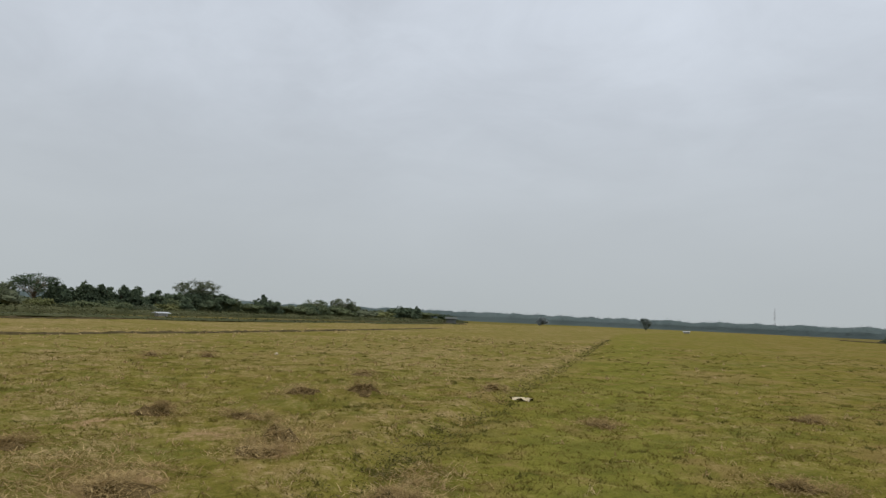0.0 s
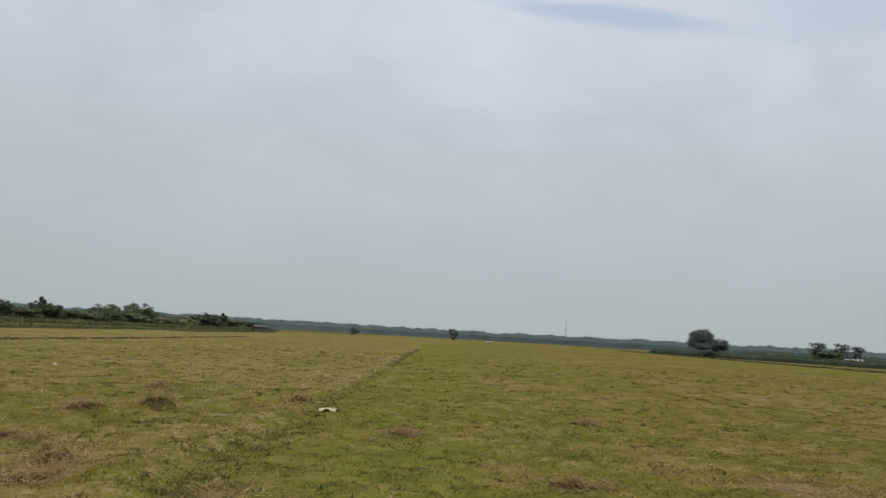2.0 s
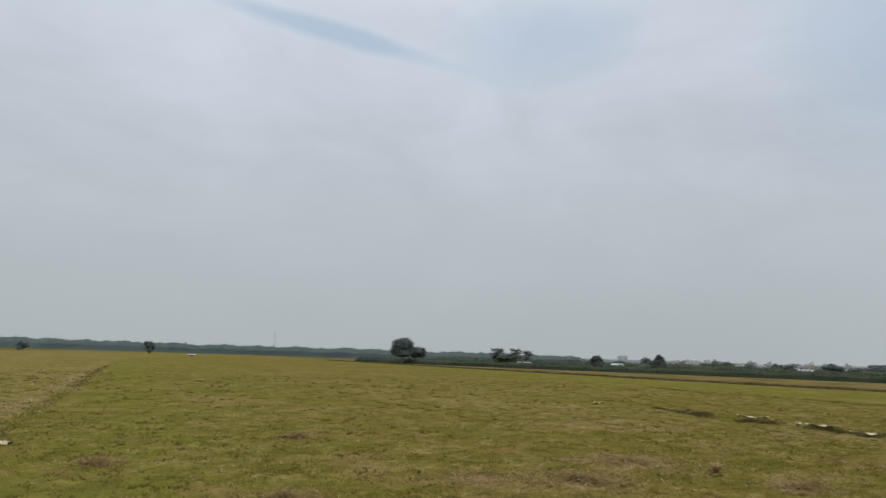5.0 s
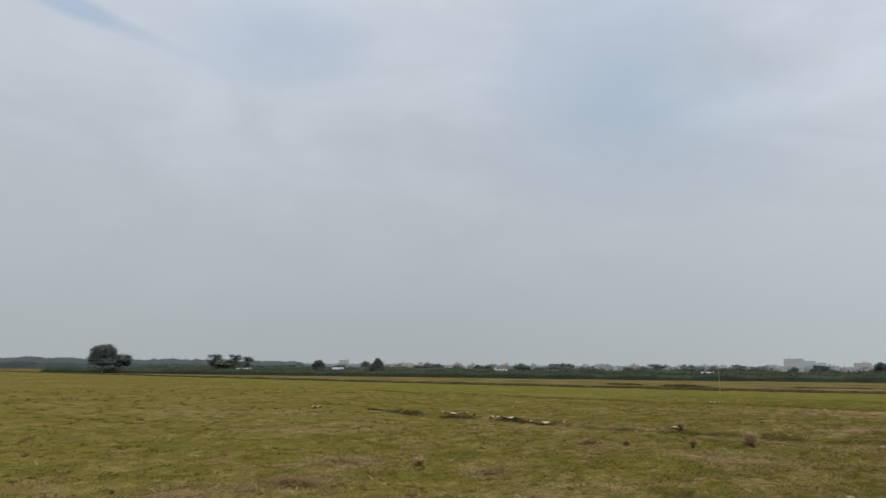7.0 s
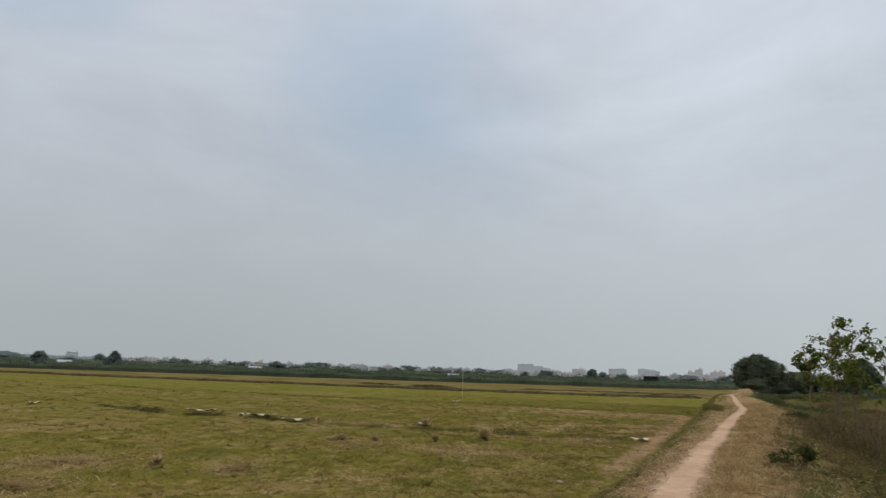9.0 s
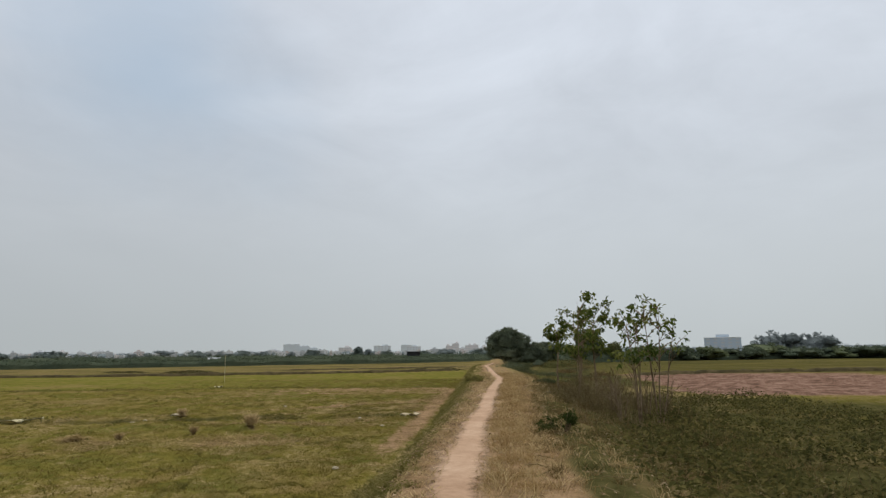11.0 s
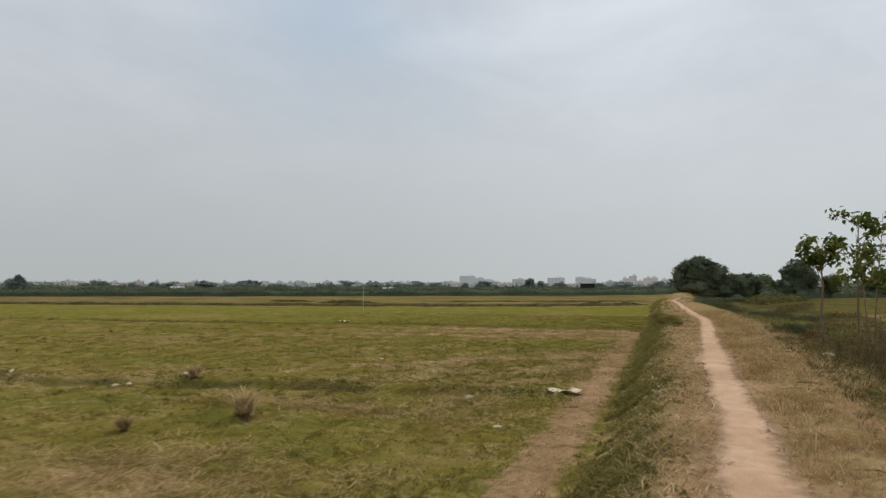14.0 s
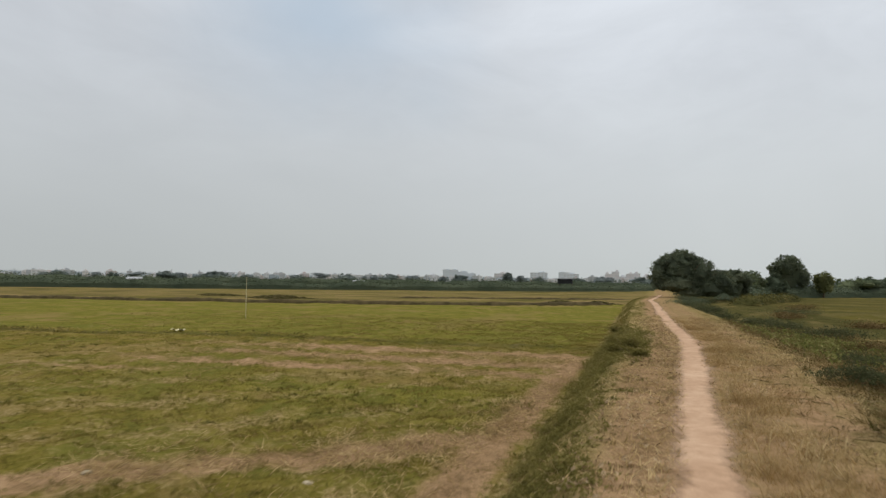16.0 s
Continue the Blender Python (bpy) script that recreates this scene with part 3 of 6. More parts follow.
def land(x, y):
    """The ground's height."""
    x, y = np.asarray(x, float), np.asarray(y, float)
    s = y - path_y(x)
    end = 1 - step(x, 125, 150)
    foot = foot_offset(x)
    left = 0.66 * (1 - step(s, foot - 1.0, foot + 0.08))
    right = 0.66 - 0.50 * step(-s, 1.9, 4.6)
    bank = np.where(s > 0, left, right)
    near = step(np.hypot(x - 20, y - 5), 260, 150)
    z = bank * end + np.where(s > 0, 0, 0.16) * (1 - end)
    field = step(s, foot - 0.6, foot + 0.6)
    z = z + field * (0.036 * waves(x, y, 2.3, 3) + 0.026 * waves(x, y, 0.9, 5) + 0.016 * waves(x, y, 0.45, 6) + 0.030 * np.maximum(waves(x, y, 0.62, 16), 0)) * near
    z = z + (1 - field) * 0.022 * waves(x, y, 1.1, 8) * near
    z = z + (hump(s - 0.72, 0.26) * step(x, 5, 9) * step(x, 50, 42) * 0.022 * waves(x, 0.35 * s, 0.42, 12)) * near
    z = z + step(-s, 1.6, 3.0) * 0.05 * waves(x, y, 1.7, 9) * near
    wob = 0.25 * np.sin(y * 0.7) + 0.2 * np.sin(y * 0.23 + 1)
    fx = np.interp(y, FURROW_LINE[:, 1], FURROW_LINE[:, 0]) + 0.4 * wob
    gx = np.interp(y, FURROW_FAR[:, 1], FURROW_FAR[:, 0]) + 0.4 * wob
    z = z + field * (0.10 * hump(x - fx - 0.42, 0.34) - 0.08 * hump(x - fx + 0.12, 0.26)) * step(y, 30, 26) * step(y, 4, 7)
    z = z + field * (0.07 * hump(x - gx - 0.4, 0.4) - 0.05 * hump(x - gx + 0.3, 0.4)) * step(y, 70, 40)
    tx = np.interp(y, TRACK_LINE[:, 1], TRACK_LINE[:, 0])
    z = z + field * step(y, 2.5, 6) * step(y, 160, 110) * (-0.09 * hump(x - tx + 0.2, 0.45) + 0.07 * hump(x - tx + 0.9 + 0.2 * np.sin(y), 0.4))
    ex = -69 - 0.085 * np.maximum(y - 55, 0)
    z = z + field * (0.45 * step(x, ex, ex - 3.5)) * step(y, 320, 220)
    for mx, my, r, h in MOUNDS:
        z = z + h * np.exp(-((x - mx) ** 2 + (y - my) ** 2) / (r * r)) * (1 + 0.5 * waves(x, y, 0.5, 11))
    return z


def scrub(x, s):
    """How tall the scrub round the saplings stands."""
    return np.exp(-((x - 28.5) / 7.6) ** 4) * step(-s, 2.7, 4.0) * step(-s, 8.5, 6.0)


def weedy(x, s):
    """Where rank green weeds cover the low ground beside the path."""
    return step(-s, 2.1 + 0.20 * np.maximum(x - 12, 0), 3.5 + 0.20 * np.maximum(x - 12, 0)) * step(x, 37, 31) * step(-s, 17, 13)


def cover(x, y):
    """What grows where: dry straw, bare soil, lush grass and rank weeds, each 0 to 1."""
    s = y - path_y(x)
    foot = foot_offset(x)
    field = step(s, foot - 0.1, foot + 0.3)
    tx = np.interp(y, TRACK_LINE[:, 1], TRACK_LINE[:, 0])
    bx = np.interp(y, BUND_LINE[::-1, 1], BUND_LINE[::-1, 0]) + 0 * x
    west = step(x, tx + 0.2, tx - 0.8)
    dry = 0.24 + 0.09 * step(x, 3, 8) * step(x, 26, 22) + (0.11 + 0.10 * step(y, 14, 24)) * west + 0.15 * hump(x - tx + 0.9, 0.5)
    dry = dry + 0.06 * step(x, -37, -40) - 0.14 * hump(x - tx - 2.4, 1.8)
    dry = dry + (0.02 + 0.16 * np.cos((x + y - 38.8) * 1.795 + 0.5 * np.sin(y * 0.8)) * step(s, 16, 10)) * step(x, 23, 26) * step(x, 46, 40)
    gx = np.interp(y, FURROW_FAR[:, 1], FURROW_FAR[:, 0])
    dry = np.where(x > gx, 0.02, dry)
    dry = dry + 0.50 * step(x, bx - 0.5, bx + 0.8)
    dry = dry + 0.35 * hump(x - 28, 3.0) * step(y, 16, 6)
    soil = 0.9 * hump(s - foot - 0.55, 0.55) * step(x, 12, 20) * step(x, 50, 44)
    edge = np.interp(y, [4, 9, 16, 22], [40.5, 41.0, 37.0, 34.0])
    soil = np.maximum(soil, (0.60 + 0.20 * np.sin(x * 2.6 + 0.25 * y)) * step(x, edge - 1.5, edge + 1.0) * step(x, gx - 0.3, gx - 2.0) * step(y, 30, 10))
    soil = np.maximum(soil, 0.80 * hump(x - 33.3 + (y - 5.5) * 1.0, 1.1) * step(y, 14, 8))
    for mx, my, r in ((9.0, 12.1, 1.2), (4.8, 11.0, 1.0), (18.0, 6.9, 1.4), (11.0, 9.2, 0.8), (-8, 8, 0.9), (-6.5, 4.7, 1.0), (-9.9, 5.7, 0.7), (-10.2, 7.4, 0.8), (-6.2, 7.2, 0.7)):
        soil = np.maximum(soil, 0.62 * np.exp(-((x - mx) ** 2 + ((y - my) * 0.8) ** 2) / (r * r)))
    lush = 0.07 + 0.38 * step(x, 8, 1) + 0.65 * step(x, gx, gx + 1.5) + 0.5 * hump(x - tx - 2.8, 2.2) + 0.5 * hump(x - 37.5, 2.0) * step(y, 16, 8)
    fx = np.interp(y, FURROW_LINE[:, 1], FURROW_LINE[:, 0]) + 0.1 * np.sin(y * 0.7) + 0.08 * np.sin(y * 0.23 + 1)
    weed = (0.36 + 0.30 * mottle(x, y, 9.0, 61)) * step(x, bx + 0.5, bx + 3.0) + 0.75 * hump(x - bx - 0.3, 0.9) * step(y, 9, 13) + 0.34 * hump(x - tx + 0.15, 0.6) * step(y, 200, 120)
    # furrow weeds; the first strip also paints in the shade of its step
    weed = weed + (0.25 + 0.55 * mottle(x, y, 1.6, 72)) * hump(x - fx - 0.08, 0.28) * step(y, 30, 25) * step(y, 4.5, 7.5) + 0.6 * hump(x - gx, 0.45) * step(y, 60, 35)
    lx = -39.2 - 0.09 * np.maximum(y - 30, 0)
    weed = weed + 0.7 * hump(x - lx, 0.7)
    ex = -69 - 0.085 * np.maximum(y - 55, 0)
    weed = np.maximum(weed, 0.62 * step(x, ex + 1.0, ex - 1.0) * step(x, ex - 9, ex - 3))
    weed = np.maximum(weed, 0.5 * step(x, ex + 1.0, ex - 1.0))
    # the bank and the land to its right
    slope = hump(s - foot + 0.5, 0.5)
    brow = brow_offset(x)
    dry = np.where(s > 0, dry * field + (1 - field) * (0.66 + 0.29 * (1 - step(s, brow - 0.15, brow + 0.25))), 0.95 - 0.15 * step(-s, 1.3, 2.4) - 0.38 * step(-s, 8, 14))
    soil = np.where(s > 0, soil * field + (1 - field) * (0.30 + 0.46 * (1 - step(s, brow - 0.35, brow + 0.20))), 0.66 * hump(s + 0.6, 0.8) + (0.52 - 0.06 * step(x, 28, 36) + 0.3 * (mottle(x, y, 2.2, 66) - 0.5)) * step(-s, 0.9, 1.5) * step(-s, 5.5, 3.5))
    soil = np.where(s > 0, np.maximum(soil, 0.50 * step(x, bx + 0.5, bx + 2.5) * field), np.maximum(soil, 0.30 * step(-s, 9, 15)))
    weed = np.where(s > 0, weed * field + (1 - field) * (0.26 * slope + 0.08 + 0.26 * hump(s - brow - 0.12, 0.40)), (0.44 + 0.34 * step(x, 40, 32) + 0.45 * (mottle(x, y, 2.4, 67) - 0.5)) * step(-s, 1.2 + 0.5 * step(x, 20, 30), 1.9 + 0.5 * step(x, 20, 30)) * step(-s, 9, 6) + (0.14 + 0.50 * mottle(x, y, 2.2, 59)) * step(-s, 2.6, 4.5) * step(-s, 13, 10) * step(x, 40, 48) + (0.60 + 0.04 * step(x, 72, 95) + 0.34 * (mottle(x, y, 9.0, 60) - 0.5)) * step(-s, 6, 11))
    lush = np.where(s > 0, lush * field, 0)
    lip = 8.6 + 0.09 * np.maximum(x - 32, 0) + 0.5 * np.sin(x * 0.9)
    plot = step(x, 33, 37) * step(x, 74, 68) * step(-s, lip, lip + 1.5) * step(-s, 40, 30)
    soil = np.where(s < 0, np.maximum(soil, plot), soil)
    weed = np.where(s < 0, np.maximum(weed * (1 - plot), np.maximum(0.7 * hump(x - 54, 7) * hump(s + 5.5, 1.8) + (0.42 + 0.5 * mottle(x, y, 2.6, 53)) * weedy(x, s), 0.72 * scrub(x, s))), weed)
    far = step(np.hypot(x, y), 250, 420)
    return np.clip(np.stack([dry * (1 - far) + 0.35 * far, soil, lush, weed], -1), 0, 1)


def spaced(fine, stops):
    """Coordinates at a fine spacing within a span, growing outside it."""
    lo, hi, d = fine
    inner = np.arange(lo, hi, d)
    out, s, x = [], d, hi
    while x < stops[1]:
        out.append(x)
        s *= 1.09
        x += s
    low, s, x = [], d, lo - d
    while x > stops[0]:
        low.append(x)
        s *= 1.09
        x -= s
    return np.array(low[::-1] + list(inner) + out + [stops[1]])


def build_ground():
    xs = spaced((-14, 46, 0.13), (-4600, 4600))
    ys = spaced((-6.0, 17, 0.11), (-4600, 4600))
    X, Y = np.meshgrid(xs, ys, indexing="ij")
    Z = land(X, Y)
    n, m = X.shape
    i, j = np.meshgrid(np.arange(n - 1), np.arange(m - 1), indexing="ij")
    f = np.stack([i * m + j, (i + 1) * m + j, (i + 1) * m + j + 1, i * m + j + 1], -1).reshape(-1, 4)
    me = mesh_of("ground", np.stack([X, Y, Z], -1).reshape(-1, 3), f, MAT["ground"], True)
    col = me.color_attributes.new("cover", "FLOAT_COLOR", "POINT")
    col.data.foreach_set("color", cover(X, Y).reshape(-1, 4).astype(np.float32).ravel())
    s = Y - path_y(X)
    red = me.attributes.new("red_plot", "FLOAT", "POINT")
    red.data.foreach_set("value", (step(X, 33, 37) * step(X, 76, 68) * step(-s, 7.5, 9.0) * step(-s, 42, 30)).astype(np.float32).ravel())
    ob = new("ground", me)
    tagged(ob, "flat harvested paddy fields with low earth bunds", "ground", kind="structure")


def build_path():
    xs = np.concatenate([np.arange(-30, 70, 0.15), np.arange(70, 150, 0.5)])
    c = path_y(xs)
    cols = np.linspace(-1, 1, 9)
    g = np.random.default_rng(4)
    wob = np.convolve(g.normal(size=(len(xs) + 20)), np.ones(7) / 7, "same")[10:-10]
    wob2 = np.convolve(g.normal(size=(len(xs) + 20)), np.ones(7) / 7, "same")[10:-10]
    half = 0.47 + 0.13 * hump(xs - 27.6, 2.0) + 0.08 * hump(xs - 11.5, 2.5) + 0.05 * waves(xs, xs * 0, 7.0, 17)
    lo, hi = c - half - 0.10 * wob, c + half * 0.96 + 0.10 * wob2
    Y = lo[:, None] + (hi - lo)[:, None] * (cols + 1) / 2
    X = np.repeat(xs[:, None], 9, 1)
    Z = land(X, Y) + 0.028 - 0.026 * cols ** 4 - 0.012 * (1 - cols ** 2)
    n, m = X.shape
    i, j = np.meshgrid(np.arange(n - 1), np.arange(m - 1), indexing="ij")
    f = np.stack([i * m + j, (i + 1) * m + j, (i + 1) * m + j + 1, i * m + j + 1], -1).reshape(-1, 4)
    me = mesh_of("dirt_path", np.stack([X, Y, Z], -1).reshape(-1, 3), f, MAT["path"], True)
    worn = me.attributes.new("worn", "FLOAT", "POINT")
    worn.data.foreach_set("value", np.repeat((1 - np.abs(cols))[None], n, 0).astype(np.float32).ravel())
    ob = new("dirt_path", me)
    tagged(ob, "narrow trodden path of pale pinkish dry earth", "path", kind="structure")


build_ground()
build_path()


def bund(name, line, height, half, label, seed):
    """A long low earth bank with an uneven crest, set on the field."""
    line = np.asarray(line, float)
    seg = np.r_[0, np.cumsum(np.linalg.norm(np.diff(line, axis=0), axis=1))]
    d = np.arange(0, seg[-1], 0.5)
    cx, cy = np.interp(d, seg, line[:, 0]), np.interp(d, seg, line[:, 1])
    way = np.stack([np.gradient(cx), np.gradient(cy)], -1)
    way /= np.linalg.norm(way, axis=1, keepdims=True)
    cx = cx - way[:, 1] * 0.14 * waves(d, d * 0, 9.0, seed)
    cy = cy + way[:, 0] * 0.14 * waves(d, d * 0, 9.0, seed)
    prof = [(-1.0, -0.12), (-0.75, 0.45), (-0.45, 0.95), (0.0, 1.0), (0.5, 0.8), (1.0, -0.12)]
    g = np.random.default_rng(seed)
    v = []
    for a, b in prof:
        h = height * b * np.clip(np.minimum(d, seg[-1] - d) / 2.0 - 0.1, -0.3, 1) * (1 + 0.22 * waves(d, d * 0 + a, 5.0, seed + 1)) + g.normal(size=len(d)) * 0.03 * (b > 0)
        px, py = cx - way[:, 1] * half * a, cy + way[:, 0] * half * a
        v.append(np.stack([px, py, land(px, py) + h], -1))
    v = np.stack(v, 1)
    k, m = len(prof), len(d)
    i, j = np.meshgrid(np.arange(m - 1), np.arange(k - 1), indexing="ij")
    f = np.stack([i * k + j, (i + 1) * k + j, (i + 1) * k + j + 1, i * k + j + 1], -1).reshape(-1, 4)
    ob = new(name, mesh_of(name, v.reshape(-1, 3), f, MAT["bund"], True))
    tagged(ob, label, "earth bank", kind="structure")


bund("earth_bund", BUND_LINE, 0.30, 0.6, "low dark earth bund across the fields", 61)
bund("earth_bund", [(-38.6, 8), (-39.2, 24), (-39.6, 35), (-41.2, 54), (-46.5, 88), (-52, 120)], 0.13, 0.36, "low dark earth bund in the western field", 62)
bund("earth_bund", [(-68.0, 20), (-68.6, 44), (-70.3, 63), (-73.8, 97), (-81, 173), (-84, 215)], 0.26, 0.9, "steep dark bank at the western field edge", 63)
bund("earth_bund", [(66, -9), (72, -18), (76, -32), (80, -55)], 0.32, 0.7, "low weedy bund behind the bare plot", 65)
bund("earth_bund", [(125, 12), (117, 22), (111, 32), (106, 42)], 0.16, 0.4, "faint low bund in the dry field", 64)


def on_land(x, y, lift=0.0):
    x, y = np.asarray(x, float), np.asarray(y, float)
    return np.stack([x, y, land(x, y) + lift], -1)


def stuff(name, me, label, category):
    return tagged(new(name, me), label, category, kind="stuff")


# ---- grass, hay and weeds ----
def field_points(n, near=1.9, far=46.0, x0=-26.0, x1=64.0):
    x = rng.uniform(x0, x1, n)
    s = near * np.exp(rng.random(n) * math.log(far / near))
    return x, path_y(x) + s, s


def build_field_grass():
    x, y, s = field_points(120000)
    c = cover(x, y)
    keep = (rng.random(len(x)) > np.maximum(c[:, 1] * 1.1, c[:, 0] * 0.45)) & (rng.random(len(x)) > step(s, 8, 40))
    x, y, s = x[keep], y[keep], s[keep]
    k = 5
    tone = mottle(x, y, 1.7, 21)
    spread = 0.035 + 0.004 * s
    size = np.repeat((0.025 + 0.045 * tone) * rng.uniform(0.6, 1.5, len(x)), k)
    x = np.repeat(x, k) + rng.normal(size=len(x) * k) * np.repeat(spread, k)
    y = np.repeat(y, k) + rng.normal(size=len(y) * k) * np.repeat(spread, k)
    s = np.repeat(s, k)
    v, f = spikes(on_land(x, y, -0.005), size, 0.010 + 0.0012 * s, 1.3)
    stuff("field_grass", mesh_of("field_grass", v, f, MAT["grass"]), "short mown olive green field grass", "grass")


def tufts(x, y, wide, tall, k, width, lean, long=1.0):
    """Clumps of blades: k to a clump, crowded in its middle and shorter and flatter round its rim."""
    n = len(x)
    a, d = rng.uniform(0, 6.283, n * k), np.abs(rng.normal(size=n * k)) * 0.62
    w_ = np.repeat(wide, k)
    px, py = np.repeat(x, k) + np.cos(a) * d * w_, np.repeat(y, k) + np.sin(a) * d * w_ * long
    return spikes(on_land(px, py, -0.006), np.repeat(tall, k) * (0.45 + 0.75 * np.exp(-d * d)), width, lean)


def build_field_tufts():
    """Mown clumps all over the field, and darker rank tufts left standing in loose drifts."""
    x, y, s = field_points(15000, 2.1, 70.0, -30.0, 60.0)
    c = cover(x, y)
    drift = 0.45 * mottle(x, y, 3.4, 81) + 0.55 * mottle(x, y, 1.3, 82)
    keep = (rng.random(len(x)) < 0.18 + (drift - 0.30) * 1.5) & (c[:, 1] < 0.45) & (x < np.interp(y, FURROW_FAR[:, 1], FURROW_FAR[:, 0]) + 1)
    x, y, s = x[keep], y[keep], s[keep]
    wide = rng.uniform(0.12, 0.42, len(x)) * (1 + 0.008 * s)
    tall = rng.uniform(0.030, 0.070, len(x)) * (1 + 0.004 * s)
    v, f = tufts(x, y, wide, tall, 30, np.repeat(0.012 + 0.0011 * s, 30), 1.5)
    stuff("mown_clumps", mesh_of("mown_clumps", v, f, MAT["mown"]), "mown clumps of olive grass all over the field", "grass")
    x, y, s = field_points(3600, 2.2, 60.0)
    drift = 0.6 * mottle(x, y, 6.0, 83) + 0.4 * mottle(x, y, 2.2, 84)
    keep = (rng.random(len(x)) < (drift - 0.40) * 2.0) & (cover(x, y)[:, 1] < 0.4) & (x < np.interp(y, FURROW_FAR[:, 1], FURROW_FAR[:, 0]))
    x, y = x[keep], y[keep]
    # rank patches beside the furrow and in the cut rows
    for px, py, rx, ry, n in ((26.8, 6.9, 0.5, 1.1, 26), (23.3, 7.6, 0.25, 1.6, 22), (25.0, 8.6, 0.4, 0.8, 12), (29.9, 6.4, 0.5, 1.2, 26), (28.7, 5.2, 0.5, 0.7, 16), (36.6, 6.6, 0.7, 2.4, 46), (37.4, 5.0, 0.5, 0.8, 14), (22.2, 11.0, 0.3, 1.4, 12), (-4.4, 7.6, 0.35, 1.0, 22), (-4.5, 9.6, 0.35, 1.2, 20), (-4.8, 12.6, 0.35, 1.4, 18), (-8.0, 12.4, 0.5, 0.5, 8), (-9.4, 7.8, 0.3, 0.4, 6)):
        x, y = np.r_[x, px + rng.normal(size=n) * rx], np.r_[y, py + rng.normal(size=n) * ry]
    s = y - path_y(x)
    wide = rng.uniform(0.10, 0.32, len(x)) * (1 + 0.008 * s)
    tall = rng.uniform(0.045, 0.10, len(x))
    v, f = tufts(x, y, wide, tall, 34, np.repeat(0.011 + 0.001 * s, 34), 1.3)
    stuff("field_tufts", mesh_of("field_tufts", v, f, MAT["tuft"]), "darker rank tufts of grass dotted over the field", "grass tufts")


def build_stubble_tufts():
    """Small upright bleached tufts scattered thinly over the western part of the field."""
    n = 4200
    x = rng.uniform(-48, 4, n)
    s = 5.0 * np.exp(rng.random(n) * math.log(75 / 5.0))
    y = path_y(x) + s
    tx = np.interp(y, TRACK_LINE[:, 1], TRACK_LINE[:, 0])
    keep = rng.random(n) < (0.15 + 0.85 * mottle(x, y, 2.6, 86)) * (0.18 + 0.82 * step(x, tx + 0.5, tx - 1.0))
    x, y, s = x[keep], y[keep], s[keep]
    wide = rng.uniform(0.05, 0.16, len(x)) * (1 + 0.012 * s)
    tall = rng.uniform(0.05, 0.13, len(x)) * (1 + 0.006 * s)
    v, f = tufts(x, y, wide, tall, 14, np.repeat(0.009 + 0.0009 * s, 14), 0.9)
    stuff("stubble_tufts", mesh_of("stubble_tufts", v, f, MAT["stubble"]), "small bleached stubble tufts dotted over the field", "stubble")


def build_field_hay():
    """Loose cut straw: thin everywhere, thick in patches and in the cut rows that cross the field."""
    x, y, s = field_points(70000)
    c = cover(x, y)
    patch = mottle(x, y, 0.9, 23) * 0.5 + mottle(x, y, 2.8, 24) * 0.6
    row = np.cos((x + y - 38.8) * 6.283 / 3.5 + 0.5 * np.sin(y * 0.8)) * step(x, 23, 26) * step(x, 41, 38) * step(s, 16, 10)
    keep = rng.random(len(x)) < np.clip(c[:, 0] * 0.30 + c[:, 1] * 0.25 + (patch - 0.72) * 2.6 + 0.30 * row, 0.01, 1) * (1 - step(s, 12, 46))
    x, y, s = x[keep], y[keep], s[keep]
    k = 5
    x = np.repeat(x, k) + rng.normal(size=len(x) * k) * np.repeat(0.06 + 0.004 * s, k)
    y = np.repeat(y, k) + rng.normal(size=len(y) * k) * np.repeat(0.06 + 0.004 * s, k)
    s = np.repeat(s, k)
    v, f = spikes(on_land(x, y, 0.010), 0.10, 0.010 + 0.0009 * s, 3.4)
    stuff("cut_hay", mesh_of("cut_hay", v, f, MAT["hay"]), "scattered dry cut straw lying on the field", "hay")


def build_straw_patches():
    """Patches of longer loose straw raked over the field."""
    roots = []
    for px, py, rx, ry, n in ((22.7, 7.2, 0.6, 2.2, 4200), (18.2, 6.6, 1.2, 1.5, 5200), (24.2, 5.3, 0.7, 0.7, 1500), (9.2, 12.2, 1.2, 0.9, 3400), (7.0, 10.5, 1.1, 0.6, 2200), (4.8, 11.0, 1.0, 0.6, 1400), (11.1, 9.3, 0.7, 0.4, 900), (33.4, 5.5, 0.9, 0.9, 2200), (31.4, 7.4, 0.9, 0.9, 1800), (30.0, 4.4, 1.1, 0.5, 2200), (36.4, 4.4, 3.0, 0.35, 2600), (44.6, 7.0, 1.2, 3.0, 3000), (43.0, 13.0, 1.2, 3.0, 2000), (17.0, 10.2, 0.7, 0.5, 1000), (-3.7, 7.1, 0.5, 0.8, 1300), (-7.4, 5.0, 1.0, 0.7, 1600), (26.2, 8.4, 0.6, 0.9, 900)):
        x, y = px + rng.normal(size=n) * rx * 0.7, py + rng.normal(size=n) * ry * 0.7
        keep = rng.random(n) < 0.25 + 0.9 * mottle(x, y, 0.7, 91)
        roots.append(on_land(x[keep], y[keep], 0.012))
    roots = np.concatenate(roots)
    pale = rng.random(len(roots)) < 0.4
    me = blade_mesh("raked_straw", roots[pale], 0.20, 0.012, MAT["stubble"], 4.0, 0.2)
    stuff("raked_straw", me, "patches of loose pale straw on the field", "straw")
    me = blade_mesh("brown_straw", roots[~pale], 0.16, 0.011, MAT["brown_hay"], 3.5, 0.2)
    stuff("brown_straw", me, "patches of loose brown straw on the field", "straw")


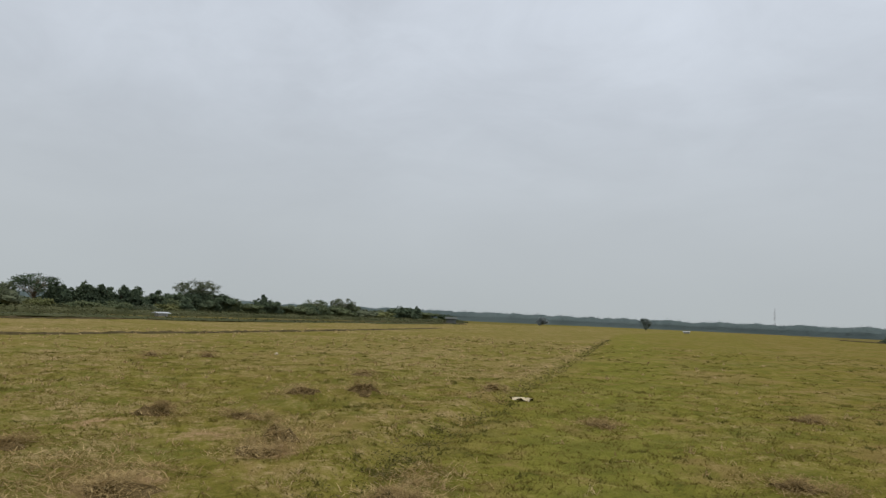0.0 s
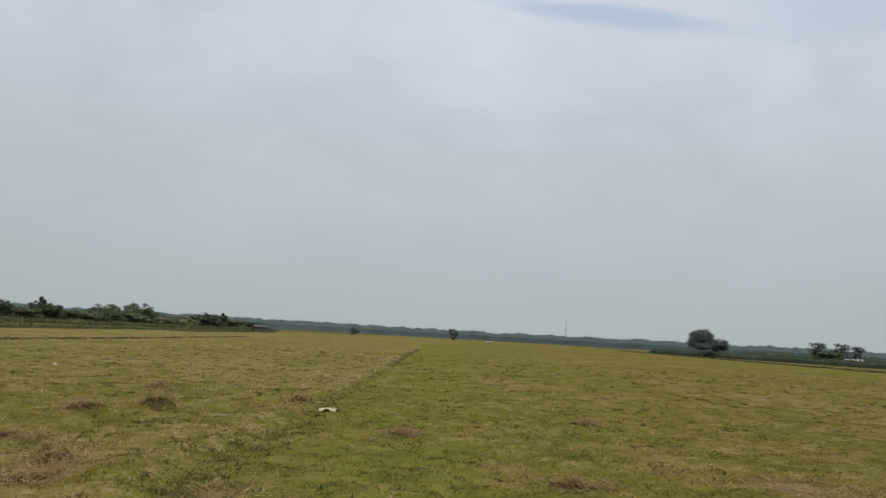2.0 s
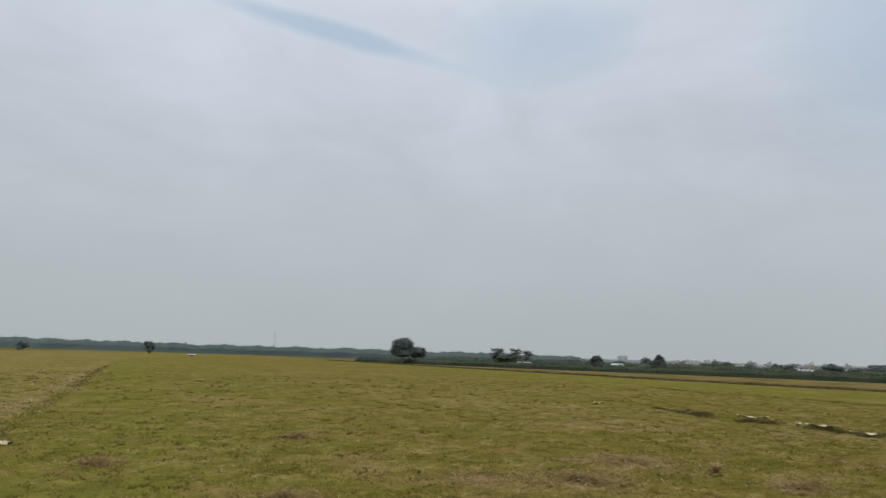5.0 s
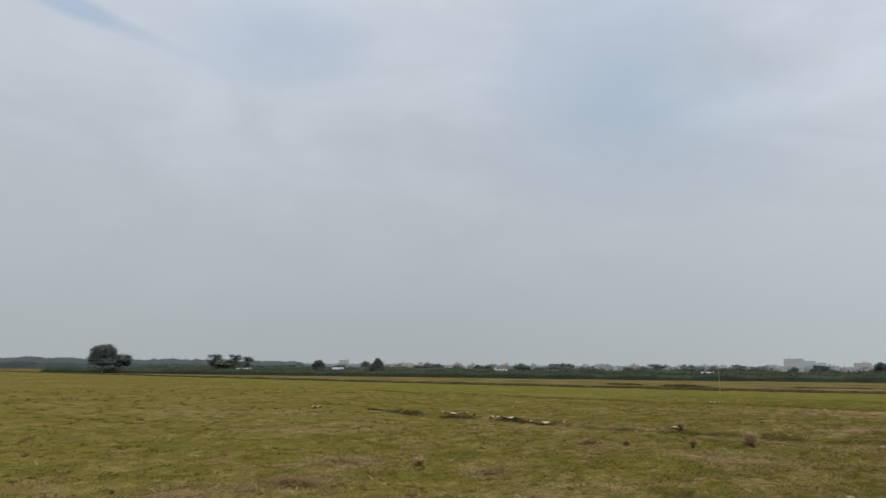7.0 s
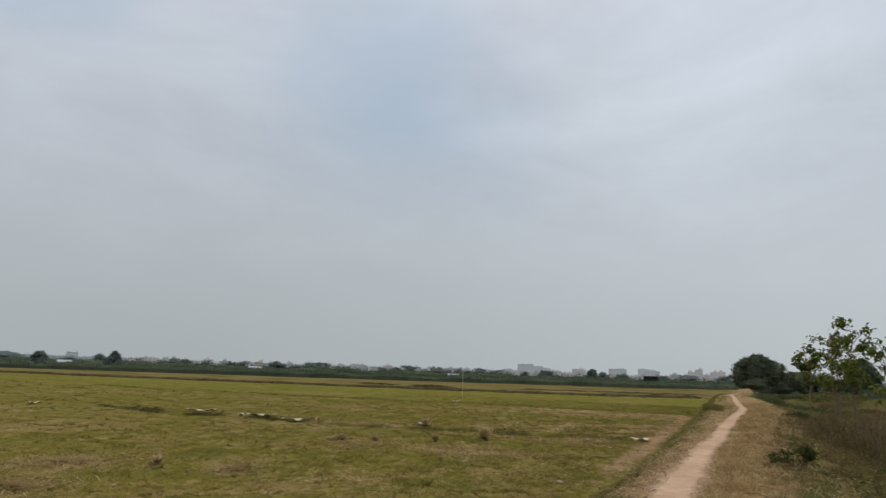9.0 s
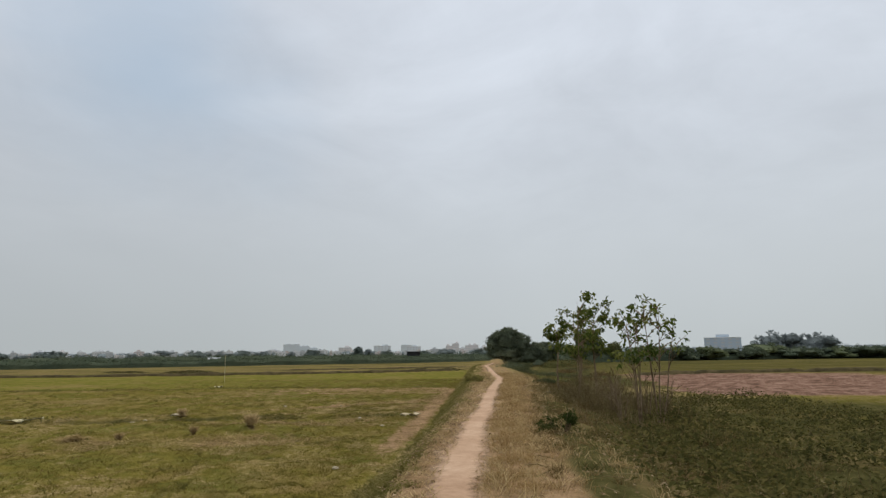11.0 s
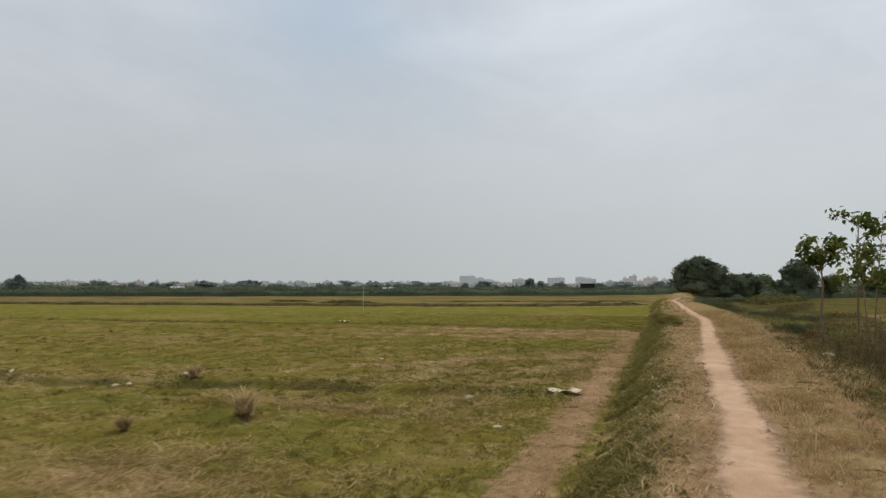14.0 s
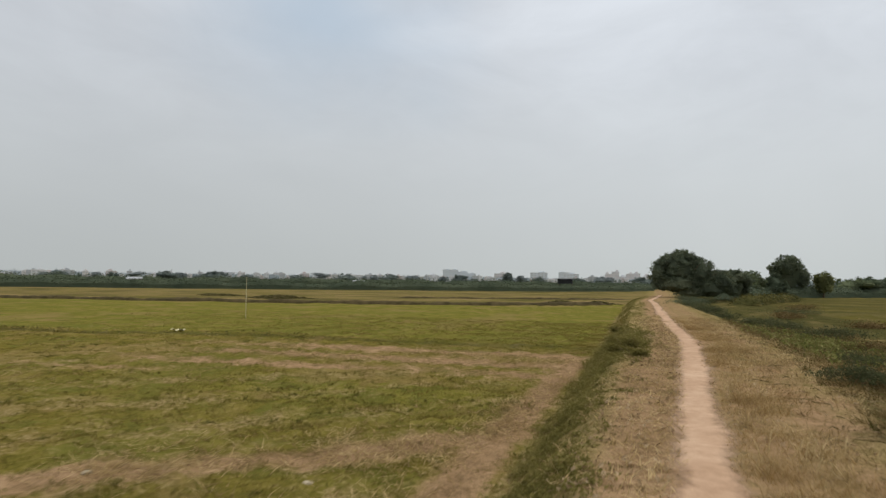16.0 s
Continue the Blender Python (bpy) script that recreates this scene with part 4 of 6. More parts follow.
def build_verge_grass():
    n = 120000
    x = rng.uniform(-6, 60, n)
    s = -0.20 - np.abs(rng.normal(size=n)) * 0.62
    y = path_y(x) + s
    tall = 0.4 * mottle(x, y, 2.3, 31) + 0.35 * mottle(x, y, 0.9, 32) + 0.25 * rng.random(n)
    keep = (rng.random(n) < np.clip((tall - 0.38) * 2.5, 0.04, 1)) & (rng.random(n) < step(-s, 0.15, 0.7) + 0.25)
    x, y, tall, s = x[keep], y[keep], tall[keep], s[keep]
    me = blade_mesh("dry_verge_grass", on_land(x, y, -0.01), (0.05 + 0.20 * tall) * (0.4 + 0.6 * step(-s, 0.2, 0.8)), 0.006, MAT["golden"], 0.8, 0.3)
    stuff("dry_verge_grass", me, "dry golden grass along the path", "grass")
    m, k = 260, 26
    cx, cs = rng.uniform(3, 58, m), -0.5 - rng.random(m) ** 1.3 * 2.0
    wide = rng.uniform(0.03, 0.12, m)
    x = np.repeat(cx, k) + rng.normal(size=m * k) * np.repeat(wide, k)
    y = np.repeat(path_y(cx) + cs, k) + rng.normal(size=m * k) * np.repeat(wide, k)
    me = blade_mesh("straw_clumps", on_land(x, y, -0.01), np.repeat(rng.uniform(0.12, 0.32, m), k), 0.008, MAT["stubble"], 1.0, 0.5)
    stuff("straw_clumps", me, "longer clumps of bleached grass beside the path", "grass")
    n = 30000
    x = rng.uniform(-8, 62, n)
    s = 0.2 + rng.random(n) ** 1.2 * 1.3
    y = path_y(x) + s
    patch = mottle(x, y, 1.3, 33)
    keep = rng.random(n) < 0.15 + patch
    x, y = x[keep], y[keep]
    me = blade_mesh("verge_straw", on_land(x, y, 0.004), 0.12, 0.010, MAT["stubble"], 2.4, 0.25)
    stuff("verge_straw", me, "trampled straw and dead leaves beside the path", "straw")


def build_bank_weeds():
    """Leafy clumps crowding the slope below the path, rank and dark towards its foot."""
    n = 6800
    x = np.where(rng.random(n) < 0.80, rng.uniform(-6, 50, n), rng.uniform(50, 112, n))
    foot = foot_offset(x)
    brow = brow_offset(x)
    t = 1.35 * rng.random(n) ** 0.75 - 0.35
    s = brow + (foot - 0.02 - brow) * t + rng.normal(size=n) * 0.11
    y = path_y(x) + s
    big = 0.5 * mottle(x, y, 1.3, 41) + 0.5 * mottle(x, y, 3.6, 43)
    keep = rng.random(n) < np.clip(0.22 + (big - 0.25) * 1.2 + 0.35 * t, 0.25, 1) * step(t, -0.40, 0.15) * (1 - 0.75 * hump(x - 38.0, 1.3))
    x, y, s, t, big = x[keep], y[keep], s[keep], t[keep], big[keep]
    wide = rng.uniform(0.07, 0.20, len(x)) * (0.7 + 0.6 * big)
    tall = rng.uniform(0.05, 0.15, len(x)) * (0.35 + 1.0 * big) * (0.6 + 0.5 * t) * (0.9 + 1.5 * hump(x - 44.5, 4.0))
    k = 16
    a, d = rng.uniform(0, 6.283, len(x) * k), np.abs(rng.normal(size=len(x) * k)) * 0.7
    px, py = np.repeat(x, k) + np.cos(a) * d * np.repeat(wide, k), np.repeat(y, k) + np.sin(a) * d * np.repeat(wide, k)
    p = on_land(px, py)
    p[:, 2] += rng.random(len(p)) ** 0.7 * np.repeat(tall, k) * np.exp(-d * d)
    v, f = leaves(p, np.repeat(rng.uniform(0.030, 0.062, len(x)), k), 0.5, 0.1, 0.6)
    stuff("bank_weeds", mesh_of("bank_weeds", v, f, MAT["bank"]), "dense low green weeds covering the bank", "weeds")
    k = 15
    a, d = rng.uniform(0, 6.283, len(x) * k), np.abs(rng.normal(size=len(x) * k)) * 0.6
    px, py = np.repeat(x, k) + np.cos(a) * d * np.repeat(wide, k), np.repeat(y, k) + np.sin(a) * d * np.repeat(wide, k)
    low = np.repeat(t > 0.38 + 0.3 * rng.random(len(x)), k)
    long = np.repeat(tall, k) * 1.35
    p = on_land(px, py, -0.01)
    stuff("bank_grass", blade_mesh("bank_grass", p[low], long[low], 0.009, MAT["bank"], 0.8, 0.5), "longer dark green grass on the bank", "grass")
    stuff("brow_grass", blade_mesh("brow_grass", p[~low], long[~low] * 0.8, 0.008, MAT["tuft"], 1.1, 0.4), "short olive grass along the top of the bank", "grass")


def build_verge_clumps():
    """Trodden tufts in short cross rows on the verge, and rank weeds with dry clumps on the other side of the path."""
    n = 2600
    x = rng.uniform(4, 52, n)
    s = 0.38 + rng.random(n) * np.interp(x, [12, 31, 41], [0.55, 0.75, 1.15])
    rows = 0.5 + 0.5 * np.sin(x * 13.0 + 1.3 * np.sin(x * 2.1) + 2.0 * s)
    keep = rng.random(n) < rows ** 2 * (0.05 + 0.75 * mottle(x, s, 1.5, 45)) * step(s, 0.30, 0.55)
    x, s = x[keep], s[keep]
    v, f = tufts(x, path_y(x) + s, rng.uniform(0.04, 0.07, len(x)), rng.uniform(0.020, 0.048, len(x)), 26, 0.013, 1.6, 3.2)
    stuff("trodden_tufts", mesh_of("trodden_tufts", v, f, MAT["brown_grass"]), "flat trodden tufts beside the path", "grass tufts")
    n = 3300
    x = rng.uniform(6, 62, n)
    s = -1.25 - 0.035 * np.maximum(x - 16, 0) - rng.random(n) ** 1.2 * 5.0
    y = path_y(x) + s
    keep = rng.random(n) < (0.6 * mottle(x, y, 2.0, 46) + 0.4 * mottle(x, y, 0.8, 47) - 0.2) * 1.7
    x, y, s = x[keep], y[keep], s[keep]
    green = rng.random(len(x)) < (0.25 + 0.4 * step(-s, 2.5, 4.5)) * (1 - 0.65 * step(x, 33, 40))
    tall = rng.uniform(0.06, 0.20, len(x)) * (1 + 0.6 * step(-s, 2, 4))
    wide = rng.uniform(0.08, 0.26, len(x))
    for name, pick, mat, label in (("rank_clumps", green, "rank", "dark rank weeds among the dry litter"), ("withered_clumps", ~green, "dead", "withered brown clumps among the dry litter")):
        v, f = tufts(x[pick], y[pick], wide[pick], tall[pick], 30, 0.012, 1.2)
        stuff(name, mesh_of(name, v, f, MAT[mat]), label, "weeds")


def stems_mesh(roots, heights, spread, twigs, thick):
    """Thin bare stems, each with a few side twigs, as narrow three-sided spikes."""
    vs, fs = [], []
    base = 0
    for r, h in zip(roots, heights):
        lean = rng.normal(size=3) * (spread, spread, 0)
        top = r + (0, 0, h) + lean * h
        lines = [(r, top, thick)]
        for _ in range(twigs):
            t = rng.uniform(0.3, 0.95)
            a = r + (top - r) * t
            d = unit(1)[0] * (1, 1, 0.4) + (0, 0, 0.5)
            lines.append((a, a + d * h * rng.uniform(0.15, 0.4), thick * 0.6))
        for a, b, w2 in lines:
            u = unit(1)[0] * w2
            q = np.cross(b - a, u)
            q = q / (np.linalg.norm(q) + 1e-9) * w2
            vs += [a + u, a - u * 0.5 + q, a - u * 0.5 - q, b]
            fs += [(base, base + 1, base + 3), (base + 1, base + 2, base + 3), (base + 2, base, base + 3)]
            base += 4
    return np.array(vs), np.array(fs)


def build_thicket():
    n = 3600
    x = np.concatenate([rng.normal(28, 5.0, n), rng.uniform(8, 60, n // 5)])
    s = -2.6 - np.abs(rng.normal(size=len(x)) + 0.6) * 1.5
    y = path_y(x) + s
    keep = rng.random(len(x)) < 1.5 * mottle(x, y, 1.9, 50) - 0.15
    x, y, s = x[keep], y[keep], s[keep]
    h = (0.20 + 0.80 * rng.random(len(x)) ** 1.5) * (0.30 + 1.45 * scrub(x, s) * (0.4 + 0.8 * mottle(x, y, 2.6, 49)))
    v, f = stems_mesh(on_land(x, y, -0.02), h, 0.28, 5, 0.007)
    stuff("withered_stems", mesh_of("withered_stems", v, f, MAT["stalk"]), "thicket of withered brown weed stems", "dead weeds")
    n = 34000
    x = np.concatenate([rng.normal(26, 6, n // 2), rng.uniform(6, 66, n // 2)])
    s = -2.1 - np.abs(rng.normal(size=n) + 0.5) * 1.7
    y = path_y(x) + s
    dens = 0.5 * mottle(x, y, 2.8, 51) + 0.5 * mottle(x, y, 1.1, 52)
    keep = rng.random(n) < np.clip((dens - 0.46) * 4, 0, 1) * (0.42 - 0.22 * scrub(x, s))
    x, y, s, dens = x[keep], y[keep], s[keep], dens[keep]
    p = on_land(x, y)
    p[:, 2] += rng.random(len(x)) ** 1.6 * (0.10 + 0.75 * scrub(x, s)) * (0.5 + dens)
    v, f = leaves(p, 0.06, 0.4)
    stuff("withered_leaves", mesh_of("withered_leaves", v, f, MAT["dead"]), "withered brown leaves of the roadside weeds", "dead weeds")
    n = 46000
    x = rng.uniform(3, 60, n)
    s = -1.2 - rng.random(n) ** 1.3 * 6
    y = path_y(x) + s
    keep = rng.random(n) < mottle(x, y, 1.9, 57) * 0.9 + 0.1
    x, y, s = x[keep], y[keep], s[keep]
    tall = 0.05 + 0.13 * rng.random(len(x)) ** 2 + 0.16 * scrub(x, s) * rng.random(len(x))
    green = rng.random(len(x)) < (0.50 - 0.32 * step(x, 26, 34)) * step(-s, 1.5, 2.3) * mottle(x, y, 2.5, 58) * 1.4
    stuff("rough_grass", blade_mesh("rough_grass", on_land(x[~green], y[~green], -0.01), tall[~green], 0.008, MAT["brown_grass"], 0.9, 0.35), "rough dry grass among the roadside weeds", "grass")
    stuff("green_grass", blade_mesh("green_grass", on_land(x[green], y[green], -0.01), tall[green], 0.009, MAT["tuft"], 0.9, 0.35), "dull green grass among the roadside weeds", "grass")
    n = 46000
    x = rng.uniform(5, 36, n)
    s = -2.1 - rng.random(n) ** 1.5 * 11
    y = path_y(x) + s
    dens = 0.6 * mottle(x, y, 3.0, 53) + 0.4 * mottle(x, y, 0.9, 54)
    keep = rng.random(n) < np.clip((dens - 0.2) * 2.2, 0.1, 1) * weedy(x, s)
    x, y, dens = x[keep], y[keep], dens[keep]
    p = on_land(x, y)
    p[:, 2] += rng.random(len(x)) * 0.45 * dens
    v, f = leaves(p, 0.125, 0.5, 0.2, 0.8)
    stems = rng.permutation(len(x))[:420]
    sv, sf = stems_mesh(on_land(x[stems], y[stems], -0.02), rng.uniform(0.2, 0.75, 420), 0.35, 4, 0.006)
    stuff("pale_weed_stems", mesh_of("pale_weed_stems", sv, sf, MAT["stalk"]), "pale dry stems standing among the green weeds", "dead weeds")
    x, s = rng.normal(52, 5.0, 7000), -4.9 + rng.normal(size=7000) * 0.8
    y = path_y(x) + s
    keep = rng.random(7000) < mottle(x, y, 1.6, 55) * 1.5 - 0.35
    p = on_land(x[keep], y[keep])
    p[:, 2] += rng.random(len(p)) * 0.16
    dv, df = leaves(p, 0.13, 0.5, 0.2, 0.6)
    stuff("ditch_greens", mesh_of("ditch_greens", dv, df, MAT["weed"]), "patch of fresh green weeds in the low ground", "weeds")
    stuff("green_weeds", mesh_of("green_weeds", v, f, MAT["rank"]), "low green weeds on the ground below the path", "weeds")


def build_furrow_weeds():
    """Ragged rows of weeds and straw along the furrows."""
    n = 4200
    y = 5.0 * np.exp(rng.random(n) * math.log(95 / 5.0))
    x = np.interp(y, TRACK_LINE[:, 1], TRACK_LINE[:, 0]) + rng.normal(size=n) * 0.28 - 0.15
    keep = rng.random(n) < 0.15 + mottle(x, y, 1.5, 71)
    rows = [(x[keep], y[keep])]
    y = rng.uniform(3.4, 30, 9000)
    x = np.interp(y, FURROW_LINE[:, 1], FURROW_LINE[:, 0]) + 0.1 * np.sin(y * 0.7) + 0.08 * np.sin(y * 0.23 + 1) + 0.1 + rng.normal(size=9000) * 0.15
    keep = rng.random(9000) < mottle(x, y, 2.0, 72) * 1.3 - 0.15
    rows.append((x[keep], y[keep]))
    y = rng.uniform(4.5, 60, 4000)
    x = np.interp(y, FURROW_FAR[:, 1], FURROW_FAR[:, 0]) + 0.1 * np.sin(y * 0.7) + rng.normal(size=4000) * 0.2
    keep = rng.random(4000) < mottle(x, y, 3.0, 73) * 1.2 - 0.15
    rows.append((x[keep], y[keep]))
    x, y = np.concatenate([r[0] for r in rows]), np.concatenate([r[1] for r in rows])
    p = on_land(x, y)
    p[:, 2] += rng.random(len(x)) * 0.10
    v, f = leaves(p, 0.045 + 0.0016 * np.abs(y), 0.35, 0.0, 0.5)
    stuff("furrow_weeds", mesh_of("furrow_weeds", v, f, MAT["furrow"]), "ragged dark weeds along the field furrows", "weeds")


def build_leaf_litter():
    """Dead leaves and scraps strewn along both sides of the path."""
    n = 7400
    x = rng.uniform(2, 58, n)
    s = np.where(rng.random(n) < 0.45, 0.25 + rng.random(n) * 1.0, -0.25 - rng.random(n) ** 1.5 * 4.5)
    y = path_y(x) + s
    keep = rng.random(n) < mottle(x, y, 1.4, 77) * 1.2
    v, f = leaves(on_land(x[keep], y[keep], 0.025), 0.075, 0.5)
    stuff("leaf_litter", mesh_of("leaf_litter", v, f, MAT["litter"]), "pale dead leaves strewn beside the path", "leaf litter")


def build_sticks():
    """Pale broken sticks and stalks lying among the weeds."""
    n = 420
    x, s = rng.uniform(8, 50, n), -1.0 - rng.random(n) * 4.5
    p = on_land(x, path_y(x) + s, 0.03)
    a, L = rng.uniform(0, 6.283, n), rng.uniform(0.10, 0.5, n)
    pieces = [tube([q, q + (math.cos(t) * l * 0.5, math.sin(t) * l * 0.5, 0.03), q + (math.cos(t + 0.3) * l, math.sin(t + 0.3) * l, 0.01)], [0.007, 0.006, 0.003], 4) for q, t, l in zip(p, a, L)]
    v, f = join(pieces)
    stuff("sticks", mesh_of("sticks", v, f, MAT["stalk"]), "pale broken sticks lying among the weeds", "sticks")


build_leaf_litter()
build_sticks()
build_furrow_weeds()
build_field_grass()
build_field_tufts()
build_stubble_tufts()
build_field_hay()
build_straw_patches()
build_verge_grass()
build_bank_weeds()
build_verge_clumps()
build_thicket()


# ---- saplings and shrubs by the path ----
def sapling(x, y, height, stems, crown_low, spread, n_leaf, leaf=0.17, lean=(0, 0)):
    """A young tree with thin bare stems that fork upwards and large leaves in whorls at the twig ends."""
    z = float(land(x, y))
    root = thing("sapling", "slender young tree with sparse large green leaves", "tree", (x, y, z), "saplings by the path")
    ends = []
    for k in range(stems):
        a = rng.uniform(0, 6.283)
        out = np.array([math.cos(a), math.sin(a), 0]) * (0.06 if stems > 1 else 0.0)
        top = np.array([math.cos(a) * spread * 0.7 * (stems > 1) + lean[0], math.sin(a) * spread * 0.7 * (stems > 1) + lean[1], height * rng.uniform(0.85, 1.0)])
        line = [out - (0, 0, 0.15)] + [out + (top - out) * t + rng.normal(size=3) * 0.03 for t in (0.3, 0.6, 0.85, 1.0)]
        v, f = tube(line, np.array([0.050, 0.038, 0.027, 0.014, 0.006]) * (1.05 if stems == 1 else 0.48), 7)
        part("trunk" if stems == 1 else "stem", mesh_of("stem", v, f, MAT["twig"], True), root)
        for j in range(int(11 / stems) + 4):
            t = rng.uniform(crown_low / height * 0.78, 0.96)
            a = out + (top - out) * t
            ang = rng.uniform(0, 6.283)
            reach = spread * rng.uniform(0.35, 1.0)
            e = a + np.array([math.cos(ang) * reach, math.sin(ang) * reach, reach * rng.uniform(0.4, 1.1)])
            e[2] = min(max(e[2], crown_low), height * 1.03)
            v, f = tube([a, (a + e) / 2 + (0, 0, 0.06), e], [0.016, 0.011, 0.005], 4)
            part("branch", mesh_of("branch", v, f, MAT["twig"], True), root)
            ends.append(e)
            ends.append(a * 0.12 + e * 0.88)
    ends = np.array(ends)
    pick = rng.integers(0, len(ends), n_leaf)
    p = ends[pick] + rng.normal(size=(n_leaf, 3)) * (0.11, 0.11, 0.09)
    v, f = leaves(p, leaf, 0.5, 0.7, 0.5)
    part("crown", mesh_of("crown", v, f, MAT["leaf"]), root)


rng = np.random.default_rng(21)
sapling(35.3, -1.95, 3.30, 1, 2.55, 0.56, 360, 0.22)
sapling(36.8, -3.1, 4.3, 1, 2.4, 0.9, 340, 0.19)
sapling(33.9, -2.95, 4.6, 2, 2.9, 0.75, 340, 0.18)
sapling(28.3, -2.55, 4.15, 2, 1.9, 0.85, 640, 0.20)
sapling(29.2, -3.35, 4.1, 1, 1.8, 0.80, 400, 0.20)
sapling(21.8, -4.10, 3.45, 4, 1.9, 0.70, 300, 0.19)
sapling(22.3, -4.75, 3.60, 5, 2.2, 0.80, 230, 0.18, (0, -0.2))


def bare_shrub(x, y, height, stems, spread):
    """A leafless shrub: pale stems that rise from one foot, arch outwards and fork into thin twigs."""
    z = float(land(x, y))
    root = thing("bare_shrub", "leafless shrub with pale arching stems", "shrub", (x, y, z), "bare shrubs by the path")
    for k in range(stems):
        a = rng.uniform(0, 6.283)
        out = np.array([math.cos(a), math.sin(a), 0])
        h = height * rng.uniform(0.55, 1.0)
        reach = spread * rng.uniform(0.3, 1.0)
        line = [out * 0.05 - (0, 0, 0.1)] + [out * (0.05 + reach * t ** 1.7) + (0, 0, h * t) + rng.normal(size=3) * 0.03 for t in (0.35, 0.7, 1.0)]
        pieces = [tube(line, [0.020, 0.016, 0.010, 0.004], 5)]
        for _ in range(4):
            t = rng.uniform(0.35, 0.9)
            p = out * (0.05 + reach * t ** 1.7) + (0, 0, h * t)
            d = unit(1)[0] * (0.7, 0.7, 0.3) + out * 0.2 + (0, 0, 0.6)
            pieces.append(tube([p, p + d * h * 0.15, p + d * h * rng.uniform(0.2, 0.34) + (0, 0, 0.03)], [0.008, 0.006, 0.002], 4))
        v, f = join(pieces)
        part("stem", mesh_of("stem", v, f, MAT["twig"], True), root)


for bx, by, bh, bn, bs in ((21.4, -3.5, 1.5, 6, 0.7), (23.2, -4.5, 1.9, 7, 0.8), (25.3, -3.6, 1.5, 6, 0.6), (27.2, -3.3, 1.6, 7, 0.6), (28.6, -4.2, 1.6, 7, 0.7), (30.6, -3.7, 1.5, 6, 0.6), (32.4, -4.3, 1.4, 6, 0.6), (24.4, -5.2, 1.3, 6, 0.6)):
    bare_shrub(bx, by, bh, bn, bs)


def shrub(x, y, w, h, mat, n, leaf=0.07, label="low scrubby green bush beside the path", group="bushes by the path"):
    z = float(land(x, y))
    root = thing("shrub", label, "shrub", (x, y, z), group)
    k = max(4, int(6 * w))
    lobes = [(rng.normal() * w * 0.22, rng.normal() * w * 0.22, h * rng.uniform(0.05, 0.35), w * 0.25, w * 0.25, h * rng.uniform(0.25, 0.55)) for _ in range(k)]
    p, knots = lobed(lobes, n, 0.07 * w, 0.5, 14)
    p[:, 2] = np.abs(p[:, 2]) * 0.8
    p = p[rng.random(len(p)) < 0.35 + 0.65 * rng.random(len(p))]
    v, f = join([tube([(0, 0, -0.05), q * (0.6, 0.6, 0.15) + (0, 0, 0.02), q * (1, 1, 1.2)], [0.008, 0.006, 0.002], 4) for q in knots[:22]])
    part("brushwood", mesh_of("brushwood", v, f, MAT["twig"], True), root)
    v, f = leaves(p, leaf, 0.45, 0.2, 0.5)
    part("foliage", mesh_of("foliage", v, f, mat), root)


shrub(15.1, -1.65, 0.66, 0.95, MAT["shrub"], 1900, 0.055)
shrub(17.8, -2.2, 0.9, 0.6, MAT["dead"], 900, 0.05, "withered brown bush beside the path")
for bx, by, bw, bh, mk in ((39.3, -1.25, 0.9, 0.7, "shrub"), (40.2, -1.9, 0.9, 0.8, "dead"), (42.0, -2.4, 1.1, 0.7, "dead"), (46.5, -2.9, 1.4, 0.8, "shrub"), (39.5, -3.4, 1.2, 0.8, "dead"), (52, -4.6, 1.6, 0.8, "dead"), (58, -3.6, 1.8, 0.8, "shrub"), (63, -2.4, 1.8, 0.8, "hedge"), (67, -1.0, 1.8, 0.9, "hedge"), (71, 0.6, 1.8, 0.9, "hedge"), (75, 1.6, 2.0, 1.0, "hedge"), (80, 1.8, 2.0, 1.1, "hedge"), (86, 2.8, 2.2, 1.2, "hedge"), (91, 3.4, 2.2, 1.3, "hedge"), (97, 3.4, 2.4, 1.5, "hedge"), (74, -3.5, 2.2, 0.9, "dead"), (82, -4.5, 2.4, 0.9, "shrub"), (66, -6.5, 2.0, 0.8, "dead"), (92, -6.0, 2.6, 1.0, "dead"), (41.6, 2.9, 0.6, 0.45, "bank"), (43.4, 3.2, 0.7, 0.55, "bank"), (45.2, 3.5, 0.8, 0.6, "bank"), (47.6, 3.8, 0.8, 0.55, "bank"), (50.5, 4.2, 0.8, 0.5, "bank"), (104, 3.6, 2.0, 1.3, "under"), (108.5, 2.4, 2.2, 1.4, "under"), (111.5, 1.6, 2.4, 1.5, "under"), (112.5, 4.6, 1.8, 1.2, "under"), (113.0, -1.6, 2.2, 1.4, "under")):
    brown = mk == "dead"
    shrub(bx, by, bw * 1.3, bh * (0.70 if bx < 90 else 0.9), MAT["under" if mk == "shrub" or (mk == "hedge" and bx < 88) else mk], 1900, 0.11 if bx > 50 else 0.075, "withered brown bush on the bank" if brown else "low scrubby green bush on the bank")


